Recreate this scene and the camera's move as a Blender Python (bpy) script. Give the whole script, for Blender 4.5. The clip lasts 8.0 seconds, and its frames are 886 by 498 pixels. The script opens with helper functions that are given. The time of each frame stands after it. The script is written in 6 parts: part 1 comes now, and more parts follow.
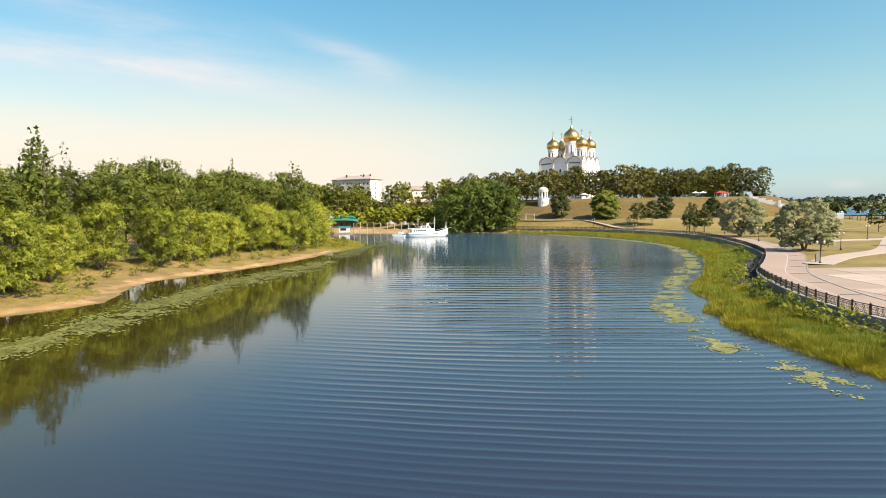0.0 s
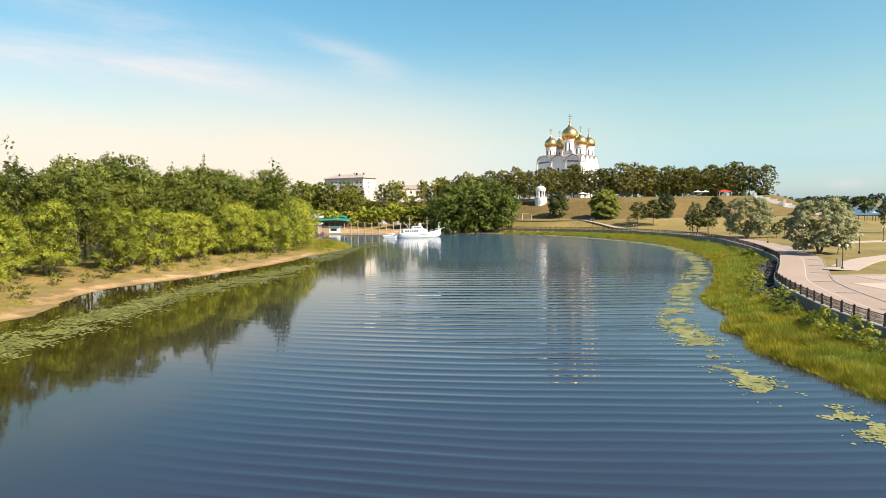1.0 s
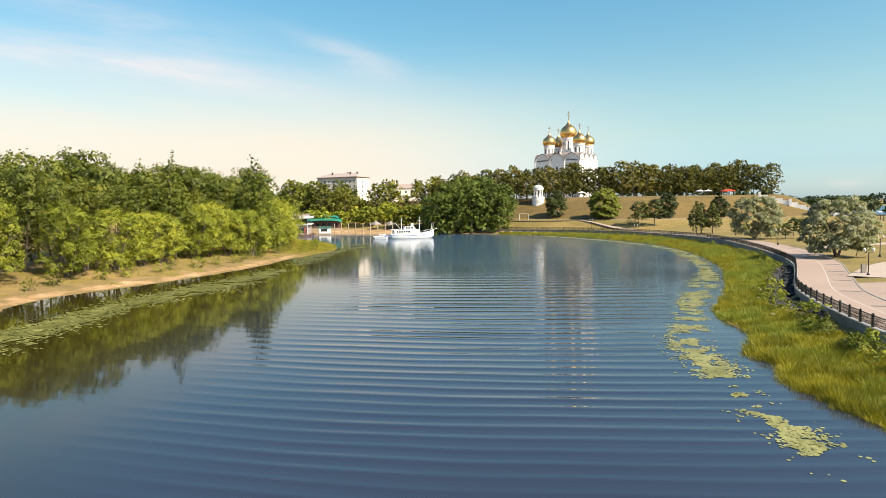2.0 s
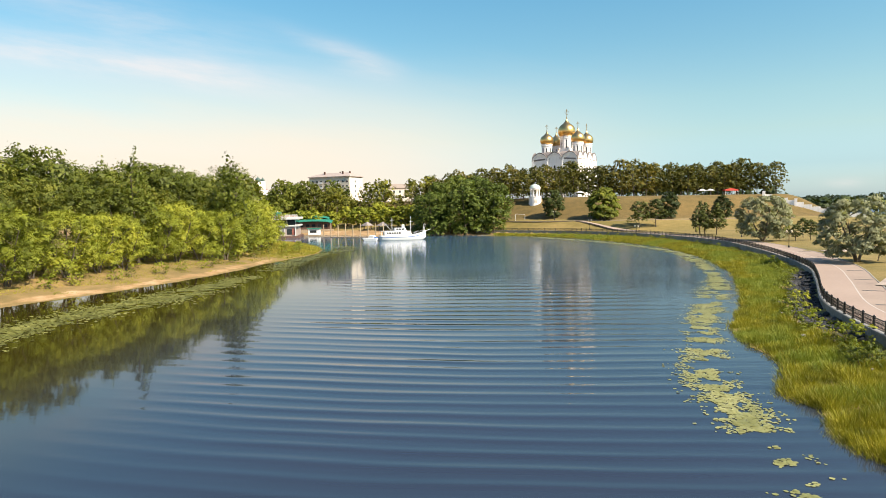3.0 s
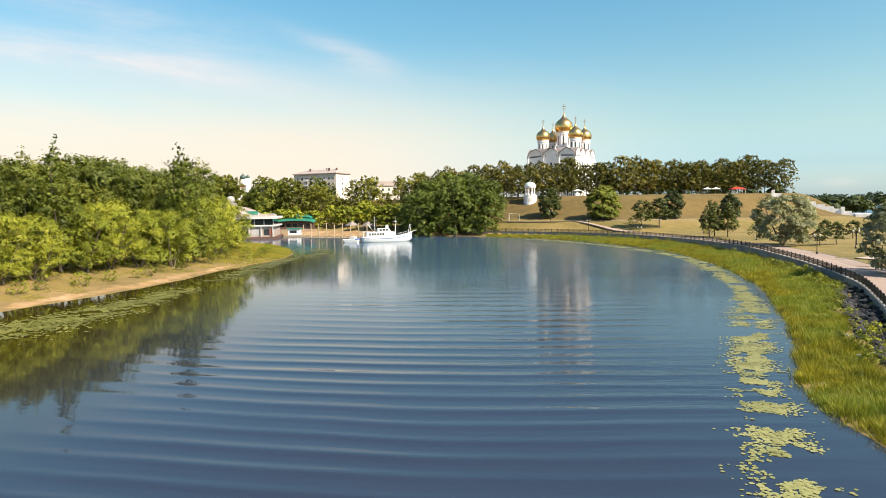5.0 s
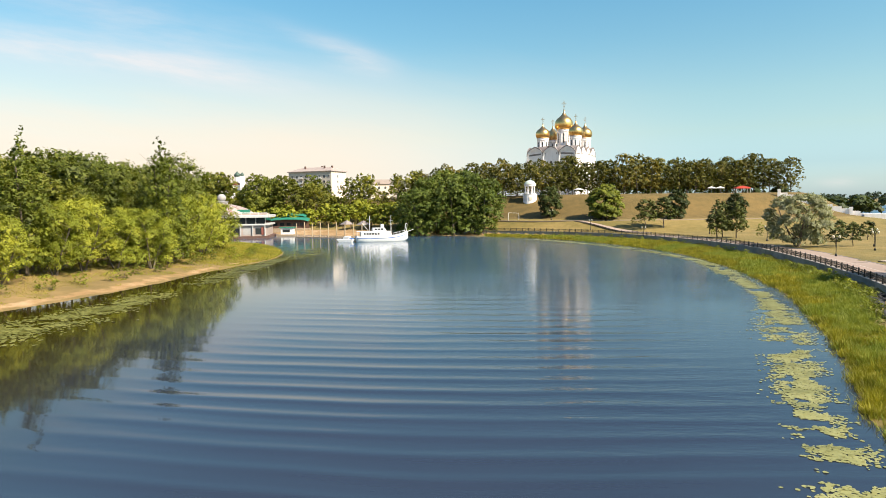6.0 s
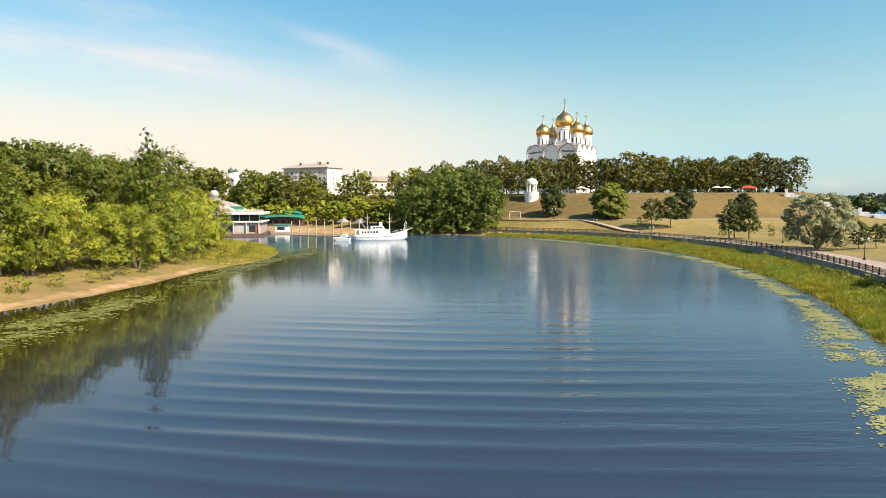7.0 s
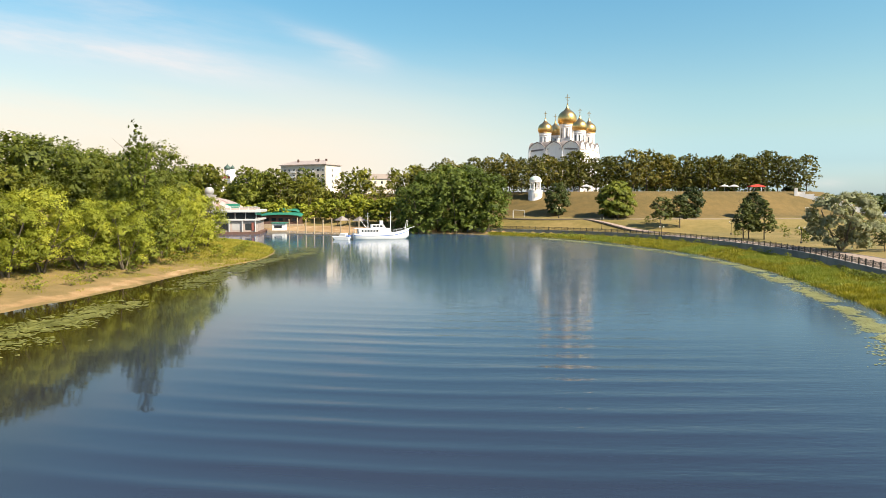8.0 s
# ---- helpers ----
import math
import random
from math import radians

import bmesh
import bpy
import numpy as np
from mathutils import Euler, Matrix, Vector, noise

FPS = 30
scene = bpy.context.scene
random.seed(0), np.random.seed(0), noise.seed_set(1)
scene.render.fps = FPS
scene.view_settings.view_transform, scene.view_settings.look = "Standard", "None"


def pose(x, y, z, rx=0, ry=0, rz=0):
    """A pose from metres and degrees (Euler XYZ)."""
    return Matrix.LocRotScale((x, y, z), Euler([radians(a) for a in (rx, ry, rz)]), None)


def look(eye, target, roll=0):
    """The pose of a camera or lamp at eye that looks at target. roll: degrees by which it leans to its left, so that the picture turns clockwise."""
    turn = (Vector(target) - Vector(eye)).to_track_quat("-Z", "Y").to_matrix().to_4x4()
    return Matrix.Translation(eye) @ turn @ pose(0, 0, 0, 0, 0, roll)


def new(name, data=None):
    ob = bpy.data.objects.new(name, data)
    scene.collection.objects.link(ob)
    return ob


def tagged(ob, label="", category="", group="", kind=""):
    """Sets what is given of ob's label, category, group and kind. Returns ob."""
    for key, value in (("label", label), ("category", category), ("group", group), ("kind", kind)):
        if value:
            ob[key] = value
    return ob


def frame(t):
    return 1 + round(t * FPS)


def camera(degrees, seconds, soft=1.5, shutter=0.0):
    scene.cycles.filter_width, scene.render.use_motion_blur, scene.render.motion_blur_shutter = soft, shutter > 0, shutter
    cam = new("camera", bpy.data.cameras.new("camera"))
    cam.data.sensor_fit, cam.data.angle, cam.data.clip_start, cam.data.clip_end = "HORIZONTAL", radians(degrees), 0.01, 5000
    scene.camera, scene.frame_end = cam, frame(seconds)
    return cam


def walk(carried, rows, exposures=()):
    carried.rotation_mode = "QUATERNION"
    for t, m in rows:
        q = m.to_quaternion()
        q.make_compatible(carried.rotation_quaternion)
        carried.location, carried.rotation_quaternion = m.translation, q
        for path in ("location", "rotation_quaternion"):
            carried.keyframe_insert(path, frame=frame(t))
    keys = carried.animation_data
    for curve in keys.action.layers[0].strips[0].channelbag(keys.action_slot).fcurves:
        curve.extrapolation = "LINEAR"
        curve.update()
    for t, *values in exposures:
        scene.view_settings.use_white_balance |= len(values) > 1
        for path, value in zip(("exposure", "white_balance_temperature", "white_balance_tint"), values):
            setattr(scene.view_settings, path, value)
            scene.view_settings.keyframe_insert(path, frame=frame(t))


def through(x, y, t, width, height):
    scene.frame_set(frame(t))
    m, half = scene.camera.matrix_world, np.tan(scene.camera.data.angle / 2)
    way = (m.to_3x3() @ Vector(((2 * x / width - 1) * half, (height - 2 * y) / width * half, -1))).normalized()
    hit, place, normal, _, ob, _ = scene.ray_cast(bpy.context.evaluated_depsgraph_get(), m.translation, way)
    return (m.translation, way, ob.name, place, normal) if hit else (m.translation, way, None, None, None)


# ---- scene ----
cam = camera(70.0, 8.0, 0.6)
PATH = [
    (0, (0.321, -1.744, 11.768), (0.26, 0.251, 11.642), -0.8),
    (0.5, (1.396, 3.449, 11.78), (1.337, 5.444, 11.653), -0.8),
    (1, (2.556, 8.871, 11.826), (2.498, 10.866, 11.698), -0.8),
    (1.5, (3.753, 13.937, 11.805), (3.695, 15.932, 11.676), -0.8),
    (3, (7.327, 29.369, 11.926), (7.272, 31.364, 11.797), -0.9),
    (3.5, (8.439, 34.116, 11.976), (8.385, 36.111, 11.846), -0.9),
    (4, (9.514, 38.716, 11.992), (9.461, 40.711, 11.861), -0.9),
    (4.5, (10.214, 43.446, 12.192), (10.166, 45.441, 12.059), -0.8),
    (6, (10.297, 55.054, 12.104), (10.259, 57.049, 11.966), -0.6),
    (6.5, (9.36, 58.821, 12.04), (9.33, 60.816, 11.899), -0.3),
    (7, (8.115, 62.296, 12.051), (8.095, 64.291, 11.907), -0.2),
    (7.5, (7.255, 65.485, 11.983), (7.24, 67.48, 11.837), -0.1),
    (8, (6.426, 68.951, 11.913), (6.414, 70.946, 11.764), 0.0),
]
walk(cam, [(t, look(eye, target, roll)) for t, eye, target, roll in PATH], [(0.0, 1.12), (8.0, 1.12)])

# ---------------------------------------------------------------- light
SUN_EL, SUN_AZ = radians(43), radians(126)      # azimuth clockwise from +y (straight ahead)
sun_dir = Vector((math.sin(SUN_AZ) * math.cos(SUN_EL), math.cos(SUN_AZ) * math.cos(SUN_EL), math.sin(SUN_EL)))
sun = new("sun", bpy.data.lights.new("sun", "SUN"))
sun.data.energy, sun.data.angle, sun.data.color = 5.0, radians(0.6), (1.0, 0.89, 0.71)
sun.matrix_world = look(sun_dir * 100, (0, 0, 0))

world = bpy.data.worlds.new("sky")
scene.world = world
world.use_nodes = True


class Nodes:
    """A short way to write node trees."""

    def __init__(self, tree):
        self.tree = tree
        tree.nodes.clear()

    def add(self, kind, props=None, **inputs):
        n = self.tree.nodes.new(kind)
        for k, v in (props or {}).items():
            if k == "operation":
                n.operation = v
            elif k == "use_clamp":
                n.use_clamp = v
            elif k == "data_type":
                n.data_type = v
            elif k == "blend_type":
                n.blend_type = v
            elif k == "interpolation_type":
                n.interpolation_type = v
            elif k == "layer_name":
                n.layer_name = v
        for k, v in inputs.items():
            self.set(n, k, v)
        return n

    def set(self, n, key, v):
        sock = n.inputs[int(key[1:])] if key[0] == "i" and key[1:].isdigit() else n.inputs[key.replace("_", " ")]
        if isinstance(v, bpy.types.NodeSocket):
            self.tree.links.new(v, sock)
        else:
            sock.default_value = v

    def math(self, op, a, b=0.0, clamp=False):
        return self.add("ShaderNodeMath", {"operation": op, "use_clamp": clamp}, i0=a, i1=b).outputs[0]

    def noise(self, vec, scale, detail=4.0, rough=0.55):
        return self.add("ShaderNodeTexNoise", None, Vector=vec, Scale=scale, Detail=detail, Roughness=rough).outputs[0]

    def ramp(self, fac, stops):
        n = self.add("ShaderNodeValToRGB", None, Fac=fac)
        while len(n.color_ramp.elements) < len(stops):
            n.color_ramp.elements.new(0.5)
        for e, (p, c) in zip(n.color_ramp.elements, stops):
            e.position, e.color = p, (*c, 1) if len(c) == 3 else c
        return n.outputs[0]

    def mix(self, fac, a, b, blend="MIX"):
        n = self.add("ShaderNodeMix", {"data_type": "RGBA", "blend_type": blend}, i0=fac, i6=a, i7=b)
        return n.outputs[2]

    def scaled(self, vec, x, y, z):
        return self.add("ShaderNodeVectorMath", {"operation": "MULTIPLY"}, i0=vec, i1=(x, y, z)).outputs[0]


def grey(v):
    return (v, v, v)


def build_sky():
    n = Nodes(world.node_tree)
    sky = n.add("ShaderNodeTexSky")
    sky.sky_type, sky.sun_disc, sky.sun_elevation, sky.sun_rotation = "NISHITA", False, SUN_EL, SUN_AZ
    sky.air_density, sky.dust_density, sky.ozone_density = 1.0, 1.2, 2.2
    way = n.add("ShaderNodeTexCoord").outputs["Generated"]
    sep = n.add("ShaderNodeSeparateXYZ", None, Vector=way)
    up = sep.outputs[2]
    # clear summer blue above, paler and greener towards the horizon
    tint = n.ramp(up, [(0.0, (1.0, 1.25, 1.55)), (0.03, (0.85, 1.0, 1.15)), (0.055, (0.75, 0.89, 0.98)), (0.105, (0.88, 0.93, 0.80)), (0.155, (0.86, 0.97, 0.80)),
                       (0.225, (0.72, 0.97, 0.85)), (0.30, (0.62, 0.98, 0.91)), (1.0, (0.58, 0.80, 1.12))])
    base = n.mix(1.0, sky.outputs[0], tint, "MULTIPLY")
    # a creamy veil lies low in the west, thin streaks of cirrus above it
    smooth = lambda v, a, b: n.add("ShaderNodeMapRange", {"interpolation_type": "SMOOTHSTEP"}, i0=v, i1=a, i2=b, i3=0.0, i4=1.0).outputs[0]
    ahead = n.math("MAXIMUM", sep.outputs[1], 0.05)
    u, v = n.math("DIVIDE", sep.outputs[0], ahead), n.math("DIVIDE", up, ahead)
    flow = n.add("ShaderNodeCombineXYZ", None, X=n.math("MULTIPLY", u, 2.5), Y=n.math("MULTIPLY", n.math("ADD", v, n.math("MULTIPLY", u, 0.17)), 14.0), Z=0.0).outputs[0]
    fibre = n.noise(flow, 1.6, 6.0, 0.6)
    rag = n.ramp(fibre, [(0.32, grey(0.15)), (0.68, grey(1))])
    low = n.math("MULTIPLY", smooth(n.math("ADD", up, n.math("MULTIPLY", n.math("SUBTRACT", fibre, 0.5), 0.05)), 0.25, 0.05), smooth(sep.outputs[0], 0.42, -0.28))
    veil = n.mix(n.math("MULTIPLY", low, 0.92), base, (5.5, 4.65, 3.75, 1))

    def streak(u0, v0, slope, length, width, power):
        du = n.math("SUBTRACT", u, u0)
        dv = n.math("SUBTRACT", n.math("SUBTRACT", v, v0), n.math("MULTIPLY", du, slope))
        a, b = n.math("DIVIDE", du, length), n.math("DIVIDE", dv, width)
        r2 = n.math("ADD", n.math("MULTIPLY", a, a), n.math("MULTIPLY", b, b))
        return n.math("MULTIPLY", n.math("EXPONENT", n.math("MULTIPLY", r2, -1.0)), power)

    cover = streak(-0.72, 0.266, -0.158, 0.38, 0.034, 0.9)
    for row in ((-0.42, 0.215, -0.17, 0.22, 0.022, 0.55), (-0.52, 0.305, -0.27, 0.30, 0.036, 0.5), (-0.145, 0.228, -0.30, 0.055, 0.020, 0.75), (-0.21, 0.258, -0.35, 0.07, 0.014, 0.3), (0.60, 0.030, 0.0, 0.03, 0.008, 0.6)):
        cover = n.math("ADD", cover, streak(*row))
    cover = n.math("MULTIPLY", n.math("MULTIPLY", cover, rag), smooth(sep.outputs[1], 0.1, 0.4), True)
    cloud = n.mix(n.math("MULTIPLY", cover, 0.72), veil, (5.4, 4.75, 4.5, 1))
    bg = n.add("ShaderNodeBackground", None, Color=cloud, Strength=0.090)
    out = n.add("ShaderNodeOutputWorld")
    n.tree.links.new(bg.outputs[0], out.inputs[0])


build_sky()

# ---------------------------------------------------------------- materials


def material(name, make):
    m = bpy.data.materials.new(name)
    m.use_nodes = True
    n = Nodes(m.node_tree)
    shader, bump = make(n)
    out = n.add("ShaderNodeOutputMaterial")
    n.tree.links.new(shader, out.inputs[0])
    return m


def pos(n):
    return n.add("ShaderNodeNewGeometry").outputs["Position"]


def obj(n):
    return n.add("ShaderNodeTexCoord").outputs["Object"]


def principled(n, colour, rough=0.8, metal=0.0, bump=None, strength=0.4, distance=0.02, **more):
    p = n.add("ShaderNodeBsdfPrincipled", None, Base_Color=colour, Roughness=rough, Metallic=metal, **more)
    if bump is not None:
        b = n.add("ShaderNodeBump", None, Strength=strength, Distance=distance, Height=bump)
        n.tree.links.new(b.outputs[0], p.inputs["Normal"])
    return p.outputs[0]


def simple(name, a, b, rough=0.8, metal=0.0, scale=1.5, fine=14.0, strength=0.3, distance=0.02):
    """A plain surface whose colour wanders between a and b at two scales, with a fine relief."""

    def make(n):
        v = pos(n)
        big, small = n.noise(v, scale), n.noise(v, fine, 6.0)
        rnd = n.add("ShaderNodeObjectInfo").outputs["Random"]
        f = n.math("ADD", n.math("MULTIPLY", big, 0.55), n.math("MULTIPLY", small, 0.45))
        f = n.math("ADD", f, n.math("MULTIPLY", n.math("SUBTRACT", rnd, 0.5), 0.25))
        c = n.mix(n.ramp(f, [(0.3, grey(0)), (0.7, grey(1))]), (*a, 1), (*b, 1))
        return principled(n, c, rough, metal, small, strength, distance), None

    return material(name, make)


LEAF = 0.80        # how much light the summer leaves throw back, against their fresh colour


def leaf_material(name, dark, mid, light, through=0.30, rough=0.6, clumps=0.45):
    def make(n):
        v = pos(n)
        island = n.add("ShaderNodeNewGeometry").outputs["Random Per Island"]
        rnd = n.add("ShaderNodeObjectInfo").outputs["Random"]
        clump = n.noise(v, clumps, 1.5)
        f = n.math("ADD", n.math("MULTIPLY", island, 0.09), n.math("MULTIPLY", clump, 1.05))
        f = n.math("ADD", f, n.math("MULTIPLY", n.math("SUBTRACT", rnd, 0.5), 0.32))
        deep = lambda c: tuple(v * LEAF for v in c)
        c = n.ramp(f, [(0.15, deep(dark)), (0.55, deep(mid)), (0.98, deep(light))])
        p = n.add("ShaderNodeBsdfPrincipled", None, Base_Color=c, Roughness=rough)
        p.inputs["Specular IOR Level"].default_value = 0.25
        t = n.add("ShaderNodeBsdfTranslucent", None, Color=n.mix(1.0, c, (1.15, 1.2, 0.45, 1), "MULTIPLY"))
        m = n.add("ShaderNodeMixShader", None, i0=through, i1=p.outputs[0], i2=t.outputs[0])
        return m.outputs[0], None

    return material(name, make)


def make_water(n):
    v = pos(n)
    sep = n.add("ShaderNodeSeparateXYZ", None, Vector=v)
    # long low swell: arcs that run out over the bay from beyond the far shore
    warp = n.noise(n.scaled(v, 0.035, 0.035, 0), 1.0, 2.0)
    dx = n.math("SUBTRACT", sep.outputs[0], 22.0)
    bow = n.math("MULTIPLY", n.math("MULTIPLY", dx, dx), -0.0032)
    ph = n.math("ADD", n.math("ADD", sep.outputs[1], bow), n.math("MULTIPLY", warp, 2.4))
    length = n.math("MAXIMUM", n.math("MULTIPLY", n.math("SUBTRACT", ph, 28.0), 0.026), -0.62)
    length = n.math("ADD", length, 1.0)
    turn = n.math("MULTIPLY", n.math("LOGARITHM", length, 2.718282), 241.7)
    wave = n.math("SINE", turn)
    wave = n.math("ADD", wave, n.math("MULTIPLY", n.math("COSINE", n.math("MULTIPLY", turn, 2.0)), -0.2))
    wave2 = n.math("SINE", n.math("MULTIPLY", turn, 0.69))
    reach = n.add("ShaderNodeMapRange", {"interpolation_type": "SMOOTHSTEP"}, i0=sep.outputs[1], i1=150.0, i2=85.0, i3=0.0, i4=1.0).outputs[0]
    side = n.add("ShaderNodeMapRange", {"interpolation_type": "SMOOTHSTEP"}, i0=n.math("ABSOLUTE", n.math("SUBTRACT", sep.outputs[0], 9.0)), i1=27.0, i2=9.0, i3=0.03, i4=1.0).outputs[0]
    gust = n.ramp(n.noise(n.scaled(v, 0.03, 0.05, 0), 1.0, 2.0), [(0.3, grey(0.35)), (0.62, grey(1))])
    swell = n.math("MULTIPLY", n.math("MULTIPLY", n.math("ADD", wave, n.math("MULTIPLY", wave2, 0.30)), gust), n.math("MULTIPLY", reach, side))
    fine = n.noise(n.scaled(v, 0.32, 1.5, 1), 1.0, 3.0, 0.6)
    tiny = n.noise(n.scaled(v, 1.4, 4.5, 1), 1.0, 2.0, 0.6)
    calm = n.ramp(n.noise(n.scaled(v, 0.018, 0.03, 0), 1.0, 3.0), [(0.35, grey(0.25)), (0.65, grey(1))])
    open_ = n.add("ShaderNodeMapRange", {"interpolation_type": "SMOOTHSTEP"}, i0=n.math("ADD", n.math("MULTIPLY", sep.outputs[1], 0.5), n.math("MULTIPLY", sep.outputs[0], 2.6)), i1=40.0, i2=130.0, i3=0.005, i4=0.046).outputs[0]
    wide = n.add("ShaderNodeMapRange", {"interpolation_type": "SMOOTHSTEP"}, i0=sep.outputs[0], i1=200.0, i2=330.0, i3=0.0, i4=0.35).outputs[0]
    open_ = n.math("ADD", open_, wide)
    small = n.math("MULTIPLY", n.math("ADD", n.math("MULTIPLY", fine, open_), n.math("MULTIPLY", tiny, n.math("MULTIPLY", open_, 0.25))), calm)
    h = n.math("ADD", n.math("MULTIPLY", n.math("MULTIPLY", swell, length), 0.0100), small)
    bump = n.add("ShaderNodeBump", None, Strength=1.0, Distance=1.0, Height=h)
    deep = n.ramp(n.noise(n.scaled(v, 0.02, 0.02, 0), 1.0), [(0.3, (0.017, 0.023, 0.038)), (0.7, (0.024, 0.031, 0.050))])
    near_bank = n.add("ShaderNodeMapRange", {"interpolation_type": "SMOOTHSTEP"}, i0=n.math("ADD", sep.outputs[0], n.math("MULTIPLY", warp, 10.0)), i1=-2.0, i2=-26.0, i3=0.0, i4=1.0).outputs[0]
    near_bank = n.math("MULTIPLY", near_bank, n.add("ShaderNodeMapRange", {"interpolation_type": "SMOOTHSTEP"}, i0=sep.outputs[1], i1=235.0, i2=190.0, i3=0.0, i4=1.0).outputs[0])
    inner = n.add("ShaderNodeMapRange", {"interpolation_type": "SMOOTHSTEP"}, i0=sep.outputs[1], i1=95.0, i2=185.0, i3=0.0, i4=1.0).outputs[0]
    deep = n.mix(inner, deep, (0.040, 0.083, 0.132, 1))     # paler blue painted into the base for sky mirrored at the bay's head
    # olive reflection of the bank trees, painted into the water colour
    reflection_tint = n.mix(near_bank, deep, (0.027, 0.021, 0.004, 1))
    rough = n.add("ShaderNodeMapRange", {"interpolation_type": "SMOOTHSTEP"}, i0=n.math("ADD", sep.outputs[1], n.math("MULTIPLY", sep.outputs[0], 2.2)), i1=70.0, i2=190.0, i3=0.04, i4=0.10).outputs[0]
    p = n.add("ShaderNodeBsdfPrincipled", None, Base_Color=reflection_tint, Roughness=n.math("ADD", rough, n.math("MULTIPLY", wide, 0.6)), IOR=1.333)
    n.tree.links.new(bump.outputs[0], p.inputs["Normal"])
    return p.outputs[0], None


def make_ground(n):
    v = pos(n)
    col = n.add("ShaderNodeVertexColor", {"layer_name": "zone"})
    sep = n.add("ShaderNodeSeparateColor", None, Color=col.outputs[0])
    big, mid, fine = n.noise(v, 0.05, 3.0), n.noise(v, 0.35, 5.0), n.noise(v, 6.0, 5.0, 0.7)
    g = n.math("ADD", n.math("ADD", n.math("MULTIPLY", big, 0.45), n.math("MULTIPLY", mid, 0.4)), n.math("MULTIPLY", fine, 0.25))
    lawn = n.ramp(g, [(0.35, (0.083, 0.072, 0.013)), (0.52, (0.155, 0.112, 0.024)), (0.72, (0.245, 0.166, 0.050))])
    dry = n.ramp(g, [(0.35, (0.062, 0.045, 0.009)), (0.52, (0.108, 0.071, 0.016)), (0.75, (0.169, 0.103, 0.028))])
    sand = n.ramp(g, [(0.38, (0.180, 0.103, 0.037)), (0.55, (0.288, 0.172, 0.071)), (0.72, (0.476, 0.331, 0.199))])
    wild = n.ramp(g, [(0.35, (0.086, 0.065, 0.015)), (0.55, (0.180, 0.118, 0.037)), (0.75, (0.303, 0.186, 0.074))])
    edge = n.math("MULTIPLY", n.math("SUBTRACT", n.math("ADD", mid, n.math("MULTIPLY", n.math("SUBTRACT", n.noise(v, 0.12, 2.0), 0.5), 0.9)), 0.5), 0.95)
    pick = lambda s: n.ramp(n.math("ADD", s, edge), [(0.38, grey(0)), (0.62, grey(1))])
    c = n.mix(pick(sep.outputs[1]), lawn, dry)
    c = n.mix(pick(sep.outputs[2]), c, wild)
    c = n.mix(pick(sep.outputs[0]), c, sand)
    return principled(n, c, 0.95, 0.0, n.math("ADD", fine, mid), 0.6, 0.12), None


def make_gold(n):
    v = obj(n)
    f = n.noise(v, 1.2, 4.0)
    c = n.ramp(f, [(0.3, (0.66, 0.39, 0.125)), (0.7, (0.84, 0.54, 0.21))])
    return principled(n, c, 0.33, 1.0, n.noise(v, 3.0), 0.15, 0.05), None


def make_plaster(n):
    v = pos(n)
    streak = n.noise(n.scaled(v, 0.9, 0.9, 0.15), 1.0, 5.0)
    c = n.ramp(streak, [(0.3, (0.80, 0.74, 0.71)), (0.65, (0.90, 0.84, 0.81))])
    return principled(n, c, 0.7, 0.0, n.noise(v, 8.0), 0.2, 0.02), None


M = {}
M["water"] = material("river_water", make_water)
M["ground"] = material("meadow_and_sand", make_ground)
M["gold"] = material("gilded_copper", make_gold)
M["gilt_dull"] = simple("dull_gilt_iron", (0.26, 0.20, 0.11), (0.36, 0.28, 0.16), 0.5, 0.6)
M["plaster"] = material("white_plaster", make_plaster)
M["plaster_warm"] = simple("cream_plaster", (0.539, 0.451, 0.364), (0.634, 0.554, 0.467), 0.8)
M["concrete"] = simple("weathered_concrete", (0.161, 0.153, 0.139), (0.279, 0.262, 0.240), 0.85, scale=0.4, fine=6.0)
M["iron"] = simple("black_iron", (0.012, 0.012, 0.013), (0.03, 0.028, 0.027), 0.45, 0.4)
M["iron_grey"] = simple("dull_grey_iron", (0.10, 0.085, 0.075), (0.17, 0.145, 0.125), 0.7, 0.2)
M["paving"] = simple("pinkish_paving", (0.258, 0.184, 0.143), (0.335, 0.244, 0.192), 0.85, scale=0.12, fine=3.0)
M["paving_dark"] = simple("worn_brown_paving", (0.216, 0.153, 0.119), (0.293, 0.216, 0.167), 0.85, scale=0.2, fine=3.0)
M["paving_light"] = simple("pale_paving", (0.307, 0.237, 0.189), (0.390, 0.310, 0.251), 0.85, scale=0.15, fine=3.0)
M["line"] = simple("worn_road_paint", (0.321, 0.265, 0.223), (0.418, 0.362, 0.314), 0.75, scale=0.8)
M["path"] = simple("pale_gravel_path", (0.230, 0.171, 0.115), (0.314, 0.244, 0.171), 0.95, scale=0.3)
M["bark"] = simple("grey_brown_bark", (0.061, 0.045, 0.031), (0.131, 0.102, 0.074), 0.95, scale=2.0)
M["glass"] = simple("dark_window_glass", (0.012, 0.015, 0.018), (0.03, 0.036, 0.04), 0.08)
M["roof_grey"] = simple("grey_sheet_roof", (0.246, 0.230, 0.221), (0.377, 0.353, 0.336), 0.6, scale=0.3)
M["roof_dark"] = simple("dark_sheet_roof", (0.15, 0.125, 0.115), (0.25, 0.21, 0.19), 0.6, scale=0.3)
M["pile"] = simple("tan_pile_wood", (0.293, 0.209, 0.125), (0.404, 0.299, 0.189), 0.85)
